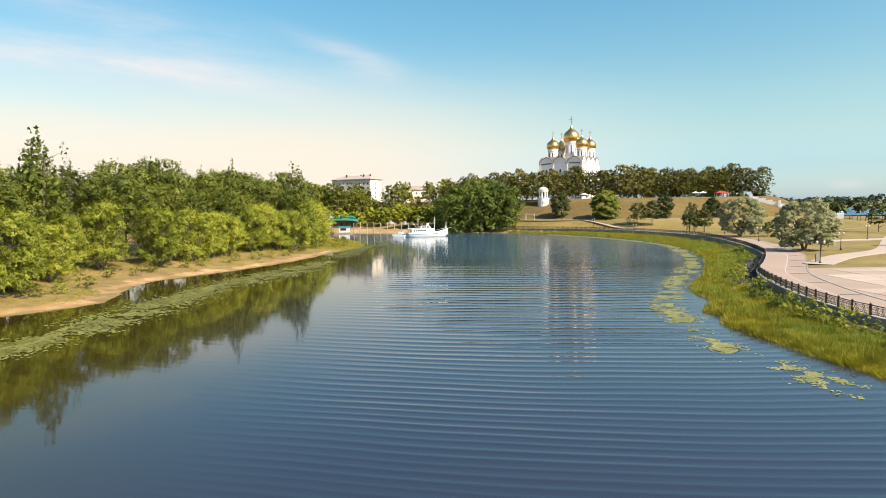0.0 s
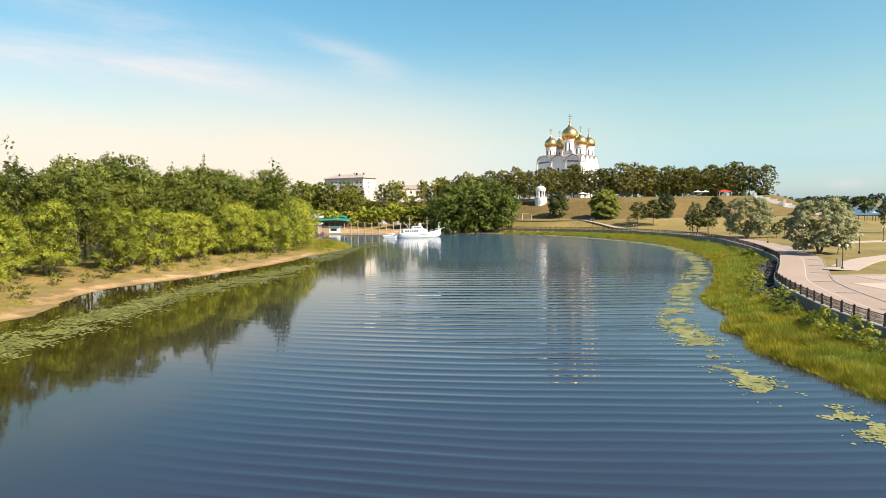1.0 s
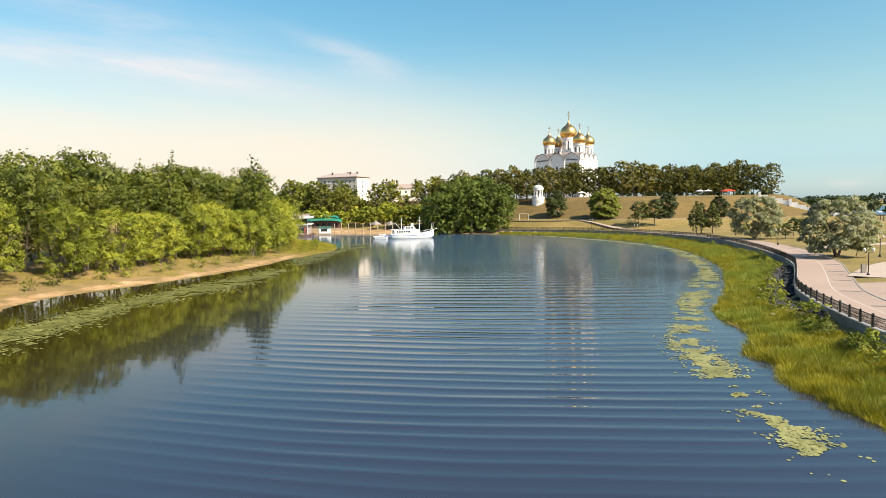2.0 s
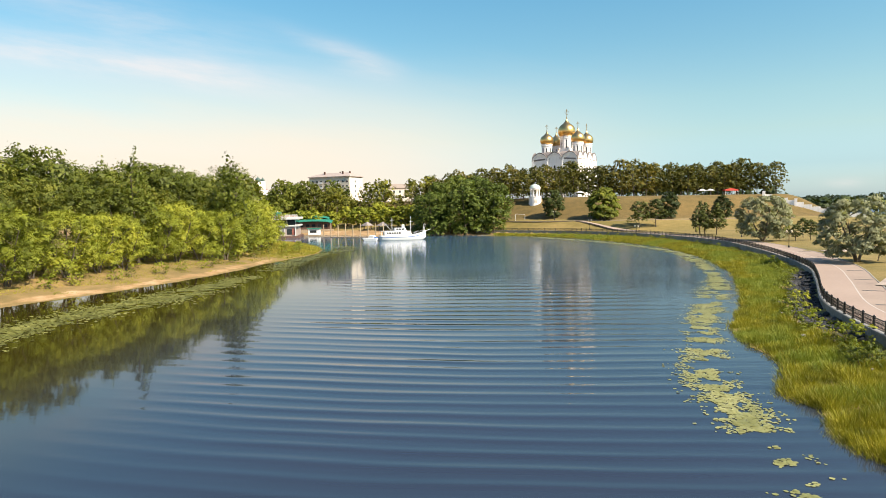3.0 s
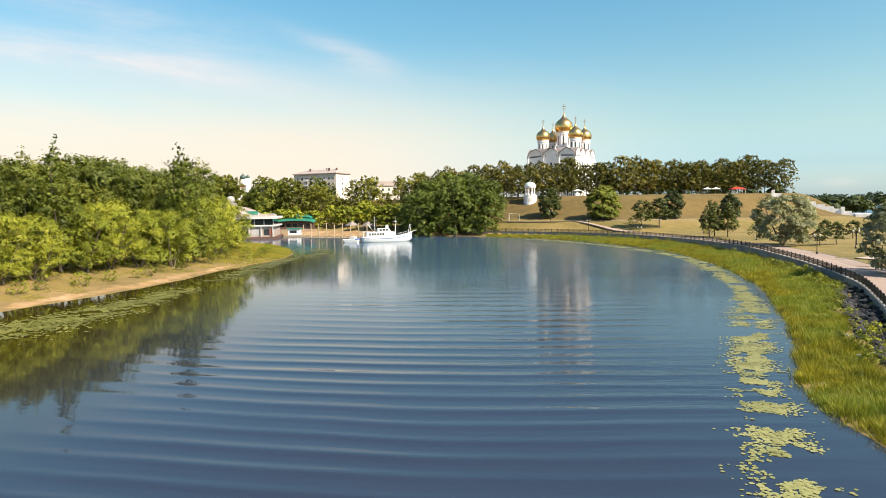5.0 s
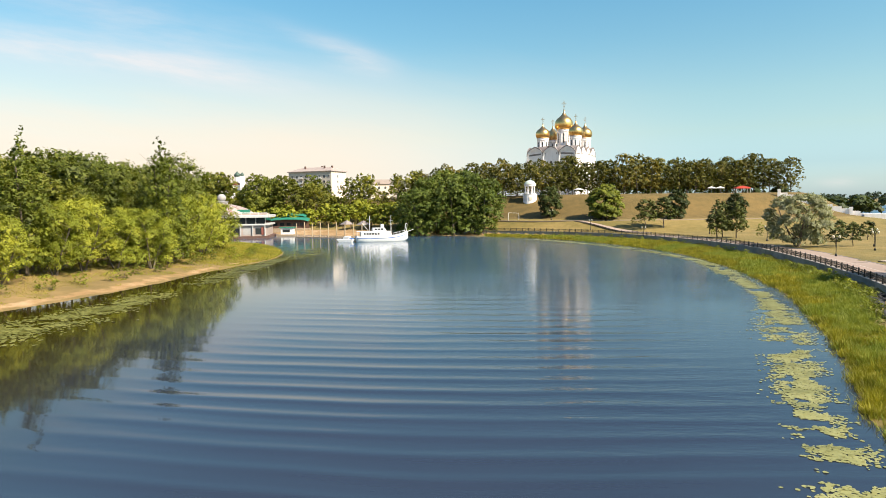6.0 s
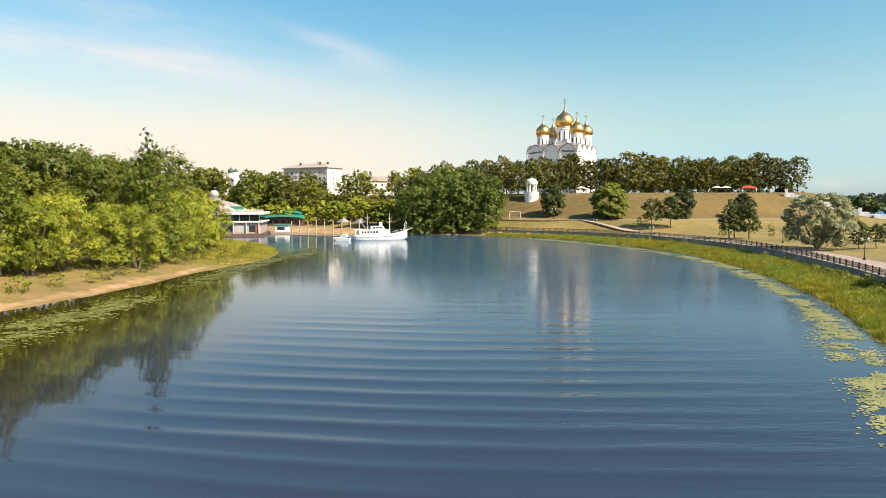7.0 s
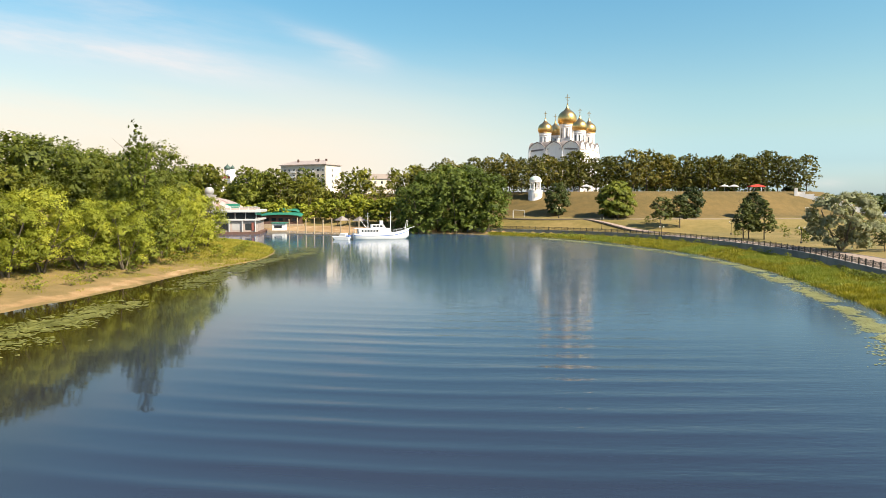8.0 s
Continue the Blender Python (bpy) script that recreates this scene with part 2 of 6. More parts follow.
M["white_dull"] = simple("dull_white_paint", (0.410, 0.385, 0.369), (0.525, 0.500, 0.476), 0.6)
M["roof_house"] = simple("pinkish_sheet_roof", (0.246, 0.193, 0.168), (0.344, 0.275, 0.242), 0.7, scale=0.3)
M["roof_pale"] = simple("pale_sheet_roof", (0.307, 0.240, 0.209), (0.404, 0.327, 0.289), 0.55, scale=0.3)
M["roof_green"] = simple("green_sheet_roof", (0.012, 0.13, 0.085), (0.03, 0.21, 0.14), 0.5, scale=0.4)
M["dome_dark"] = simple("dark_green_dome", (0.035, 0.065, 0.05), (0.07, 0.11, 0.085), 0.5)
M["roof_red"] = simple("red_brown_roof", (0.17, 0.045, 0.03), (0.26, 0.085, 0.06), 0.6)
M["roof_brown"] = simple("brown_roof_bands", (0.22, 0.13, 0.11), (0.32, 0.20, 0.17), 0.6)
M["white"] = simple("white_paint", (0.63, 0.60, 0.58), (0.74, 0.71, 0.69), 0.45)
M["wood_dark"] = simple("dark_stained_wood", (0.055, 0.026, 0.018), (0.11, 0.055, 0.038), 0.7)
M["wood"] = simple("weathered_wood", (0.181, 0.133, 0.084), (0.307, 0.230, 0.153), 0.9)
M["red"] = simple("red_fabric", (0.42, 0.035, 0.02), (0.55, 0.06, 0.035), 0.7)
M["blue"] = simple("blue_paint", (0.05, 0.12, 0.36), (0.09, 0.18, 0.45), 0.5)
M["rock"] = simple("grey_rubble", (0.012, 0.012, 0.014), (0.042, 0.04, 0.038), 0.9, scale=0.8)
M["rock_pale"] = simple("pale_stone", (0.20, 0.18, 0.155), (0.32, 0.29, 0.26), 0.9, scale=1.2)
M["copper_green"] = simple("pale_green_dome", (0.34, 0.41, 0.36), (0.46, 0.52, 0.46), 0.6)
M["lamp_glass"] = simple("milky_lamp_glass", (0.508, 0.451, 0.344), (0.590, 0.541, 0.426), 0.35)
M["leaf_willow"] = leaf_material("yellow_green_leaves", (0.05, 0.064, 0.006), (0.27, 0.295, 0.028), (0.50, 0.475, 0.052))
M["leaf_poplar"] = leaf_material("fresh_green_leaves", (0.028, 0.042, 0.007), (0.162, 0.19, 0.023), (0.32, 0.318, 0.044))
M["leaf_linden"] = leaf_material("dull_green_leaves", (0.026, 0.034, 0.007), (0.135, 0.130, 0.021), (0.34, 0.255, 0.046))
M["leaf_dark"] = leaf_material("dark_green_leaves", (0.02, 0.034, 0.01), (0.06, 0.08, 0.018), (0.13, 0.145, 0.032), 0.2)
M["leaf_park"] = leaf_material("park_tree_leaves", (0.04, 0.052, 0.01), (0.175, 0.18, 0.024), (0.35, 0.315, 0.046))
M["leaf_grove"] = leaf_material("grove_leaves", (0.03, 0.046, 0.009), (0.132, 0.172, 0.028), (0.26, 0.285, 0.05))
M["leaf_pine"] = leaf_material("pine_needles", (0.026, 0.038, 0.009), (0.105, 0.12, 0.024), (0.21, 0.205, 0.042), 0.12)
M["leaf_silver"] = leaf_material("silver_green_leaves", (0.075, 0.085, 0.04), (0.25, 0.255, 0.135), (0.44, 0.43, 0.27), 0.30, clumps=0.8)
M["leaf_bank"] = leaf_material("bank_tree_leaves", (0.020, 0.030, 0.006), (0.135, 0.155, 0.02), (0.30, 0.285, 0.042))
M["reed"] = leaf_material("reed_blades", (0.10, 0.105, 0.009), (0.335, 0.295, 0.022), (0.58, 0.455, 0.045), 0.3, clumps=0.55)
M["reed_green"] = leaf_material("green_sedge_blades", (0.055, 0.085, 0.010), (0.195, 0.23, 0.027), (0.37, 0.37, 0.05), 0.3, clumps=0.6)
M["herb"] = leaf_material("herb_leaves", (0.075, 0.1, 0.01), (0.22, 0.24, 0.024), (0.4, 0.37, 0.045), 0.25, clumps=0.3)
M["pad"] = leaf_material("lily_pads", (0.19, 0.19, 0.06), (0.33, 0.315, 0.115), (0.45, 0.415, 0.18), 0.1, 0.4)
M["pad_west"] = leaf_material("dull_lily_pads", (0.1, 0.1, 0.02), (0.21, 0.205, 0.048), (0.36, 0.335, 0.1), 0.1, 0.4)
M["bank_grass"] = leaf_material("bank_grass_blades", (0.10, 0.115, 0.012), (0.26, 0.245, 0.024), (0.46, 0.37, 0.05), 0.25, clumps=0.15)
# bluish haze of distance is mixed into these leaf colours
M["far_leaf_haze"] = leaf_material("hazy_far_bank_leaves", (0.03, 0.05, 0.034), (0.06, 0.088, 0.058), (0.09, 0.125, 0.075), 0.15)

# ---------------------------------------------------------------- building blocks
rng = random.Random(7)
nrg = np.random.default_rng(11)


def part(name, bm, mat, parent=None, label="", smooth=False):
    me = bpy.data.meshes.new(name)
    bm.to_mesh(me)
    bm.free()
    return part_of(name, me, mat, parent, label, smooth)


def part_of(name, me, mat, parent=None, label="", smooth=False):
    if mat is not None and not me.materials:
        me.materials.append(M[mat])
    if smooth:
        me.polygons.foreach_set("use_smooth", [True] * len(me.polygons))
    ob = new(name, me)
    if parent is not None:
        ob.parent = parent
    if label:
        tagged(ob, label)
    return ob


def thing(name, place=None, label="", category="", group="", kind=""):
    ob = new(name)
    ob.empty_display_size = 0.2
    if place is not None:
        ob.matrix_basis = place
    return tagged(ob, label, category, group, kind)


def mesh_from(name, verts, faces):
    me = bpy.data.meshes.new(name)
    me.from_pydata([tuple(v) for v in verts], [], faces)
    me.update()
    return me


def box(bm, x0, x1, y0, y1, z0, z1, m=None):
    vs = [bm.verts.new(p) for p in ((x0, y0, z0), (x1, y0, z0), (x1, y1, z0), (x0, y1, z0), (x0, y0, z1), (x1, y0, z1), (x1, y1, z1), (x0, y1, z1))]
    for f in ((0, 3, 2, 1), (4, 5, 6, 7), (0, 1, 5, 4), (1, 2, 6, 5), (2, 3, 7, 6), (3, 0, 4, 7)):
        bm.faces.new([vs[i] for i in f])
    if m is not None:
        bmesh.ops.transform(bm, matrix=m, verts=vs)
    return vs


def bevelled(bm, width, segments=1):
    bmesh.ops.bevel(bm, geom=bm.edges[:], offset=width, segments=segments, affect="EDGES")
    return bm


def one_box(x0, x1, y0, y1, z0, z1, bevel=0.0):
    bm = bmesh.new()
    box(bm, x0, x1, y0, y1, z0, z1)
    return bevelled(bm, bevel) if bevel else bm


def lathe(profile, steps=20, bm=None, at=(0, 0)):
    """Turns rows of (radius, height) round the z axis."""
    bm = bm or bmesh.new()
    rings = []
    for r, z in profile:
        if r < 1e-4:
            rings.append([bm.verts.new((at[0], at[1], z))])
        else:
            rings.append([bm.verts.new((at[0] + r * math.cos(2 * math.pi * k / steps), at[1] + r * math.sin(2 * math.pi * k / steps), z)) for k in range(steps)])
    for a, b in zip(rings, rings[1:]):
        for k in range(steps):
            j = (k + 1) % steps
            if len(a) == 1 and len(b) == 1:
                continue
            if len(a) == 1:
                bm.faces.new((a[0], b[j], b[k]))
            elif len(b) == 1:
                bm.faces.new((a[k], a[j], b[0]))
            else:
                bm.faces.new((a[k], a[j], b[j], b[k]))
    return bm


def tube(bm, a, b, ra, rb, steps=7):
    """A tapered round bar from a to b."""
    a, b = Vector(a), Vector(b)
    q = (b - a).to_track_quat("Z", "Y").to_matrix()
    low, top = [], []
    for k in range(steps):
        w = 2 * math.pi * k / steps
        d = q @ Vector((math.cos(w), math.sin(w), 0))
        low.append(bm.verts.new(a + d * ra))
        top.append(bm.verts.new(b + d * rb))
    for k in range(steps):
        j = (k + 1) % steps
        bm.faces.new((low[k], low[j], top[j], top[k]))
    bm.faces.new(low[::-1])
    bm.faces.new(top)


# ---------------------------------------------------------------- the plan: shores, wall, hill
RAIL = [(42, -90), (40, -20), (38.5, 25), (37.9, 55), (37.7, 61), (38.8, 71), (41.2, 82), (44, 92), (47.4, 100.5), (56.5, 118), (64, 134), (70.3, 155),
        (74.5, 175), (78, 198), (78, 222), (73, 250), (66, 269), (48.5, 289.5), (28, 303), (14, 310)]
SHORE_E = [(38, -90), (34, -20), (31, 25), (28.6, 42), (27.6, 49.5), (26.7, 57), (26.7, 62), (28.9, 65.9), (27.3, 68.2), (28.6, 71.5), (31.6, 76), (31.8, 80), (32.1, 85),
           (34, 91), (37.6, 98), (42.6, 108.5), (47.8, 121.6), (52.8, 135), (56.8, 149), (60.6, 168), (63.6, 192), (63, 216), (55, 252), (45, 273), (37, 283), (18.7, 299), (4, 307), (-8, 309), (-35, 314), (-67, 334),
           (-105, 352), (-180, 374), (-330, 402)]
SHORE_W = [(-64, -90), (-62, -20), (-60, 25), (-57, 50), (-54.2, 68), (-49.5, 75), (-47.7, 81), (-53, 98), (-52, 110), (-46.4, 122), (-40.8, 140), (-38.2, 153),
           (-37.2, 168), (-34.8, 184), (-32.4, 198), (-33.5, 212), (-37, 226), (-48, 250), (-63, 266), (-90, 285), (-130, 300), (-200, 318), (-330, 338)]
FOOT = [(-400, 440), (-160, 415), (-80, 400), (-30, 370), (0, 345), (20, 330), (45, 315), (66, 305), (90, 303), (120, 305), (150, 309), (178, 316), (192, 345), (198, 420), (200, 900)]


def smooth_line(pts, step):
    """A Catmull-Rom curve through the points, cut at equal lengths."""
    p = np.array([pts[0], *pts, pts[-1]], float)
    fine = []
    for i in range(1, len(p) - 2):
        t = np.linspace(0, 1, 24, endpoint=False)[:, None]
        a, b, c, d = p[i - 1], p[i], p[i + 1], p[i + 2]
        fine.append(0.5 * (2 * b + (c - a) * t + (2 * a - 5 * b + 4 * c - d) * t**2 + (3 * b - a - 3 * c + d) * t**3))
    fine = np.vstack([*fine, p[-1:]])
    s = np.r_[0, np.cumsum(np.hypot(*np.diff(fine, axis=0).T))]
    n = max(2, int(s[-1] / step) + 1)
    at = np.arange(n) * step
    return np.c_[np.interp(at, s, fine[:, 0]), np.interp(at, s, fine[:, 1])]


def dist_line(P, line):
    best = np.full(len(P), 1e9)
    for a, b in zip(line[:-1], line[1:]):
        d = b - a
        t = np.clip(((P - a) @ d) / (d @ d), 0, 1)
        best = np.minimum(best, np.hypot(*(P - a - t[:, None] * d).T))
    return best


def inside(P, poly):
    x, y = P.T
    res = np.zeros(len(P), bool)
    for (xa, ya), (xb, yb) in zip(poly, np.roll(poly, -1, axis=0)):
        hit = (ya > y) != (yb > y)
        res ^= hit & (x < (xb - xa) * (y - ya) / (yb - ya + 1e-12) + xa)
    return res


rail = smooth_line(RAIL, 2.0)
shore_e, shore_w, foot = smooth_line(SHORE_E, 4.0), smooth_line(SHORE_W, 4.0), smooth_line(FOOT, 10.0)
river = np.vstack([[[60, -5000]], shore_e, [[-5000, 1300]], [[-5000, 1180]], shore_w[::-1], [[-80, -5000]]])
park = np.vstack([[[60, -5000]], rail, [[-8, 325]], [[-60, 348]], [[-120, 372]], [[-400, 440]], [[-400, 5000]], [[5000, 5000]], [[5000, -5000]]])
hill = np.vstack([foot, [[260, 5000]], [[-5000, 5000]], [[-5000, 500]]])


def smooth01(t):
    t = np.clip(t, 0, 1)
    return t * t * (3 - 2 * t)


def land(P):
    """Height of the land and what grows on it (sand, dry slope, wild bank) at points of the plan."""
    P = np.asarray(P, float)
    x, y = P.T
    wet = inside(P, river)
    de, dw, dr, df = dist_line(P, shore_e), dist_line(P, shore_w), dist_line(P, rail), dist_line(P, foot)
    west = (x < -20) & (y < 345) & (dw < de + 1e9 * (y < 240))
    park_in, on_hill = inside(P, park), inside(P, hill)
    z = np.where(wet, -np.minimum(1.8, 0.10 * np.minimum(de, dw)), 0.0)
    bank_w = 0.10 + 0.55 * smooth01(dw / 5) + 1.6 * smooth01((dw - 4) / 14) + 1.0 * smooth01((dw - 20) / 40)
    bank_e = 0.08 + 0.34 * smooth01(de / 5) * (0.4 + 0.6 * smooth01((dr - 0.5) / 2.5))
    bank_n = 0.10 + 1.4 * smooth01(de / 12)
    z = np.where(~wet & west, bank_w, z)
    z = np.where(~wet & ~west & ~park_in, np.where(y > 310, bank_n, bank_e), z)
    inner = 1.42 + 0.5 * smooth01((y - 130) / 80) + 4.0 * smooth01((32 - np.where(on_hill, 0, df)) / 32) * smooth01((dr - 2) / 14) * smooth01((215 - x) / 45) * smooth01((y - 215) / 50)
    inner = np.where(dr < 1.2, 0.6 + (inner - 0.6) * smooth01(dr / 1.0), inner)
    z = np.where(park_in & ~on_hill, inner, z)
    top = inner + 10.0 * smooth01(df / 27) + 0.3
    z = np.where(on_hill, np.where(park_in, top, bank_n + 14 * smooth01(df / 40)), z)
    paved = park_in & (dr > 0.6) & (y < 262) & (dr < np.where(y < 104, 90.0, 8.6 - 2.6 * smooth01((y - 170) / 60))) & ((x < 130) | (y > 104))
    z = np.where(paved, z - 0.16, z)
    ex = 285 + 0.10 * y          # the wide river behind the park
    volga = (x > ex) & (x < ex + 900)
    z = np.where((x > ex - 12) & ~volga & (x < ex), np.minimum(z, 0.1 + (ex - x) * 0.15), z)
    z = np.where(volga, -1.5, z)
    z = np.where(x >= ex + 900, 1.5 + np.minimum(22, (x - ex - 900) * 0.08), z)
    sand = np.where(west & ~wet, smooth01(0.80 - np.abs(dw - 1.6) / 3.4) * smooth01((196 - y) / 24), 0.0)
    sand = np.where(~west & ~park_in & ~wet & (y > 300), 0.95 * smooth01(1.2 - de / 26), sand)
    dry = np.where(on_hill, 0.9, 0.15)
    wild = np.where(west | (~park_in & (y > 300)), 0.9, 0.0)
    return z, sand, dry, wild


GRID = {}


def height(x, y):
    """Height of the built ground at one point."""
    xs, ys, Z = GRID["xs"], GRID["ys"], GRID["z"]
    i, j = int(np.searchsorted(xs, x)) - 1, int(np.searchsorted(ys, y)) - 1
    f, g = (x - xs[i]) / (xs[i + 1] - xs[i]), (y - ys[j]) / (ys[j + 1] - ys[j])
    return float((Z[j, i] * (1 - f) + Z[j, i + 1] * f) * (1 - g) + (Z[j + 1, i] * (1 - f) + Z[j + 1, i + 1] * f) * g)


def spread(a, b, step, reach):
    """Coordinates: even from a to b, then wider and wider out to the reach."""
    mid = list(np.arange(a, b + 0.01, step))
    out, d = [], step
    while (out[-1] if out else 0) < reach:
        d *= 1.22
        out.append((out[-1] if out else 0) + d)
    return np.array([a - o for o in out[::-1]] + mid + [b + o for o in out])


def build_ground():
    xs, ys = spread(-120, 200, 2.0, 4300), spread(30, 380, 2.0, 4300)
    X, Y = np.meshgrid(xs, ys)
    P = np.c_[X.ravel(), Y.ravel()]
    z, sand, dry, wild = land(P)
    z = z + 0.06 * np.sin(P[:, 0] * 0.9) * np.sin(P[:, 1] * 0.7) * (z > 0.3)
    w = len(xs)
    GRID.update(xs=xs, ys=ys, z=z.reshape(len(ys), w))
    i = (np.arange(len(ys) - 1)[:, None] * w + np.arange(w - 1)[None, :]).ravel()
    faces = np.c_[i, i + 1, i + w + 1, i + w]
    me = mesh_from("ground", np.c_[P, z].tolist(), faces.tolist())
    lay = me.color_attributes.new("zone", "FLOAT_COLOR", "POINT")
    lay.data.foreach_set("color", np.c_[sand, dry, wild, np.ones(len(z))].ravel())
    tagged(part_of("ground", me, "ground", smooth=True), "grassy river banks with dry lawns and a sandy edge", "ground", kind="structure")


build_ground()
bm = bmesh.new()
bmesh.ops.create_grid(bm, x_segments=1, y_segments=1, size=4800)
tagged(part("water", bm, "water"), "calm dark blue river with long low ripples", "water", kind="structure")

# ---------------------------------------------------------------- embankment: wall, fence, promenade, plaza
def offset(line, d):
    """The line moved sideways: positive d to the right of its way."""
    t = np.gradient(line, axis=0)
    t /= np.hypot(*t.T)[:, None]
    return line + d * np.c_[t[:, 1], -t[:, 0]]


def strip(name, left, right, z, mat, label, category, thick=0.12, rise=None):
    """A slab between two lines; rise gives its height at each point."""
    n = len(left)
    zl = np.full(n, z) if rise is None else rise
    v = np.vstack([np.c_[left, zl], np.c_[right, zl], np.c_[left, zl - thick], np.c_[right, zl - thick]])
    f = []
    for i in range(n - 1):
        f += [(i, n + i, n + i + 1, i + 1), (2 * n + i, i, i + 1, 2 * n + i + 1), (n + i, 3 * n + i, 3 * n + i + 1, n + i + 1)]
    return tagged(part_of(name, mesh_from(name, v.tolist(), f), mat), label, category, kind="structure")


RAIL_STEP = 2.5
posts = smooth_line(RAIL, RAIL_STEP)
wall_z = 1.42 + 0.5 * smooth01((posts[:, 1] - 130) / 80)


def build_wall():
    wall = thing("embankment_wall", None, "weathered grey concrete retaining wall along the river promenade", "wall", kind="structure")
    a, b = offset(posts, -0.02), offset(posts, 0.38)
    for i in range(len(posts) - 1):
        if posts[i, 1] < -60:
            continue
        bm = bmesh.new()
        d = (a[i + 1] - a[i]) * 0.004
        q = [(*(a[i] + d), 0), (*(a[i + 1] - d), 0), (*(b[i + 1] - d), 0), (*(b[i] + d), 0)]
        low = [bm.verts.new((x, y, -0.4)) for x, y, _ in q]
        top = [bm.verts.new((x, y, wall_z[i if k in (0, 3) else i + 1] - 0.12)) for k, (x, y, _) in enumerate(q)]
        for k in range(4):
            j = (k + 1) % 4
            bm.faces.new((low[k], low[j], top[j], top[k]))
        bm.faces.new(top)
        part("panel", bm, "concrete", wall)
    c0, c1 = offset(posts, -0.08), offset(posts, 0.44)
    n = len(posts)
    v = np.vstack([np.c_[c0, wall_z], np.c_[c1, wall_z], np.c_[c0, wall_z - 0.118], np.c_[c1, wall_z - 0.118]])
    f = []
    for i in range(n - 1):
        f += [(i, n + i, n + i + 1, i + 1), (2 * n + i, i, i + 1, 2 * n + i + 1), (n + i, 3 * n + i, 3 * n + i + 1, n + i + 1)]
    part_of("coping", mesh_from("coping", v.tolist(), f), "concrete", wall)


def build_fence():
    fence = thing("fence", None, "black cast-iron railing with square posts and fine lattice panels", "fence")
    bm = bmesh.new()
    box(bm, -0.075, 0.075, -0.075, 0.075, 0, 1.02)
    box(bm, -0.10, 0.10, -0.10, 0.10, 0, 0.10)
    box(bm, -0.10, 0.10, -0.10, 0.10, 1.0, 1.06)
    lathe([(0.05, 1.06), (0.075, 1.11), (0.05, 1.16), (0, 1.18)], 6, bm)
    post = bpy.data.meshes.new("post")
    bm.to_mesh(post), bm.free()
    post.materials.append(M["iron"])
    bm = bmesh.new()
    L = RAIL_STEP / 2
    for z, h in ((0.12, 0.05), (0.78, 0.035), (0.93, 0.07)):
        box(bm, -L, L, -0.03, 0.03, z, z + h)
    for k in range(15):
        x = -L + 0.15 + k * (2 * L - 0.3) / 14
        box(bm, x - 0.011, x + 0.011, -0.011, 0.011, 0.15, 0.95)
    for k in range(7):       # slanting bars of the lattice
        x = -L + 0.32 + k * (2 * L - 0.64) / 6
        for s in (-1, 1):
            box(bm, -0.010, 0.010, -0.008, 0.008, -0.36, 0.36, pose(x, 0, 0.47, 0, 28 * s, 0))
    panel = bpy.data.meshes.new("lattice_panel")
    bm.to_mesh(panel), bm.free()
    panel.materials.append(M["iron"])
    for i in range(len(posts)):
        if posts[i, 1] < -30:
            continue
        mid = offset(posts, 0.17)
        p = part_of("post", post, None, fence)
        k = min(i, len(posts) - 2)
        yaw = math.degrees(math.atan2(*(mid[k + 1] - mid[k])[::-1]))
        p.matrix_basis = pose(*mid[i], wall_z[i], 0, 0, yaw)
        if i < len(posts) - 1:
            c = (mid[i] + mid[i + 1]) / 2
            p = part_of("lattice_panel", panel, None, fence)
            dz = math.degrees(math.atan2(wall_z[i + 1] - wall_z[i], RAIL_STEP))
            p.matrix_basis = pose(*c, (wall_z[i] + wall_z[i + 1]) / 2, 0, -dz, yaw)


build_wall()
build_fence()
rail_in = wall_z - 0.04
ok = (posts[:, 1] > -60) & (posts[:, 1] < 262)
P_ = posts[ok]
widths = 7.0 + 2.0 * smooth01((P_[:, 1] - 120) / 40) - 3.0 * smooth01((P_[:, 1] - 170) / 60)
t_ = np.gradient(P_, axis=0)
t_ /= np.hypot(*t_.T)[:, None]
side_ = np.c_[t_[:, 1], -t_[:, 0]]
strip("promenade", P_ + 0.43 * side_, P_ + (widths * 0.56)[:, None] * side_, 0, "paving", "wide pinkish paved riverside promenade", "pavement", 0.3, rail_in[ok])
strip("promenade_lane", P_ + (widths * 0.56 + 0.14)[:, None] * side_, P_ + widths[:, None] * side_, 0, "paving_dark", "worn brown paved lane beside the promenade", "pavement", 0.3, rail_in[ok])
strip("lane_line", P_ + (widths * 0.56)[:, None] * side_, P_ + (widths * 0.56 + 0.14)[:, None] * side_, 0, "line", "white painted line along the promenade", "trim", 0.3, rail_in[ok] + 0.004)
strip("kerb", P_ + widths[:, None] * side_, P_ + (widths + 0.16)[:, None] * side_, 0, "concrete", "low grey concrete kerb", "kerb", 0.3, rail_in[ok] + 0.05)


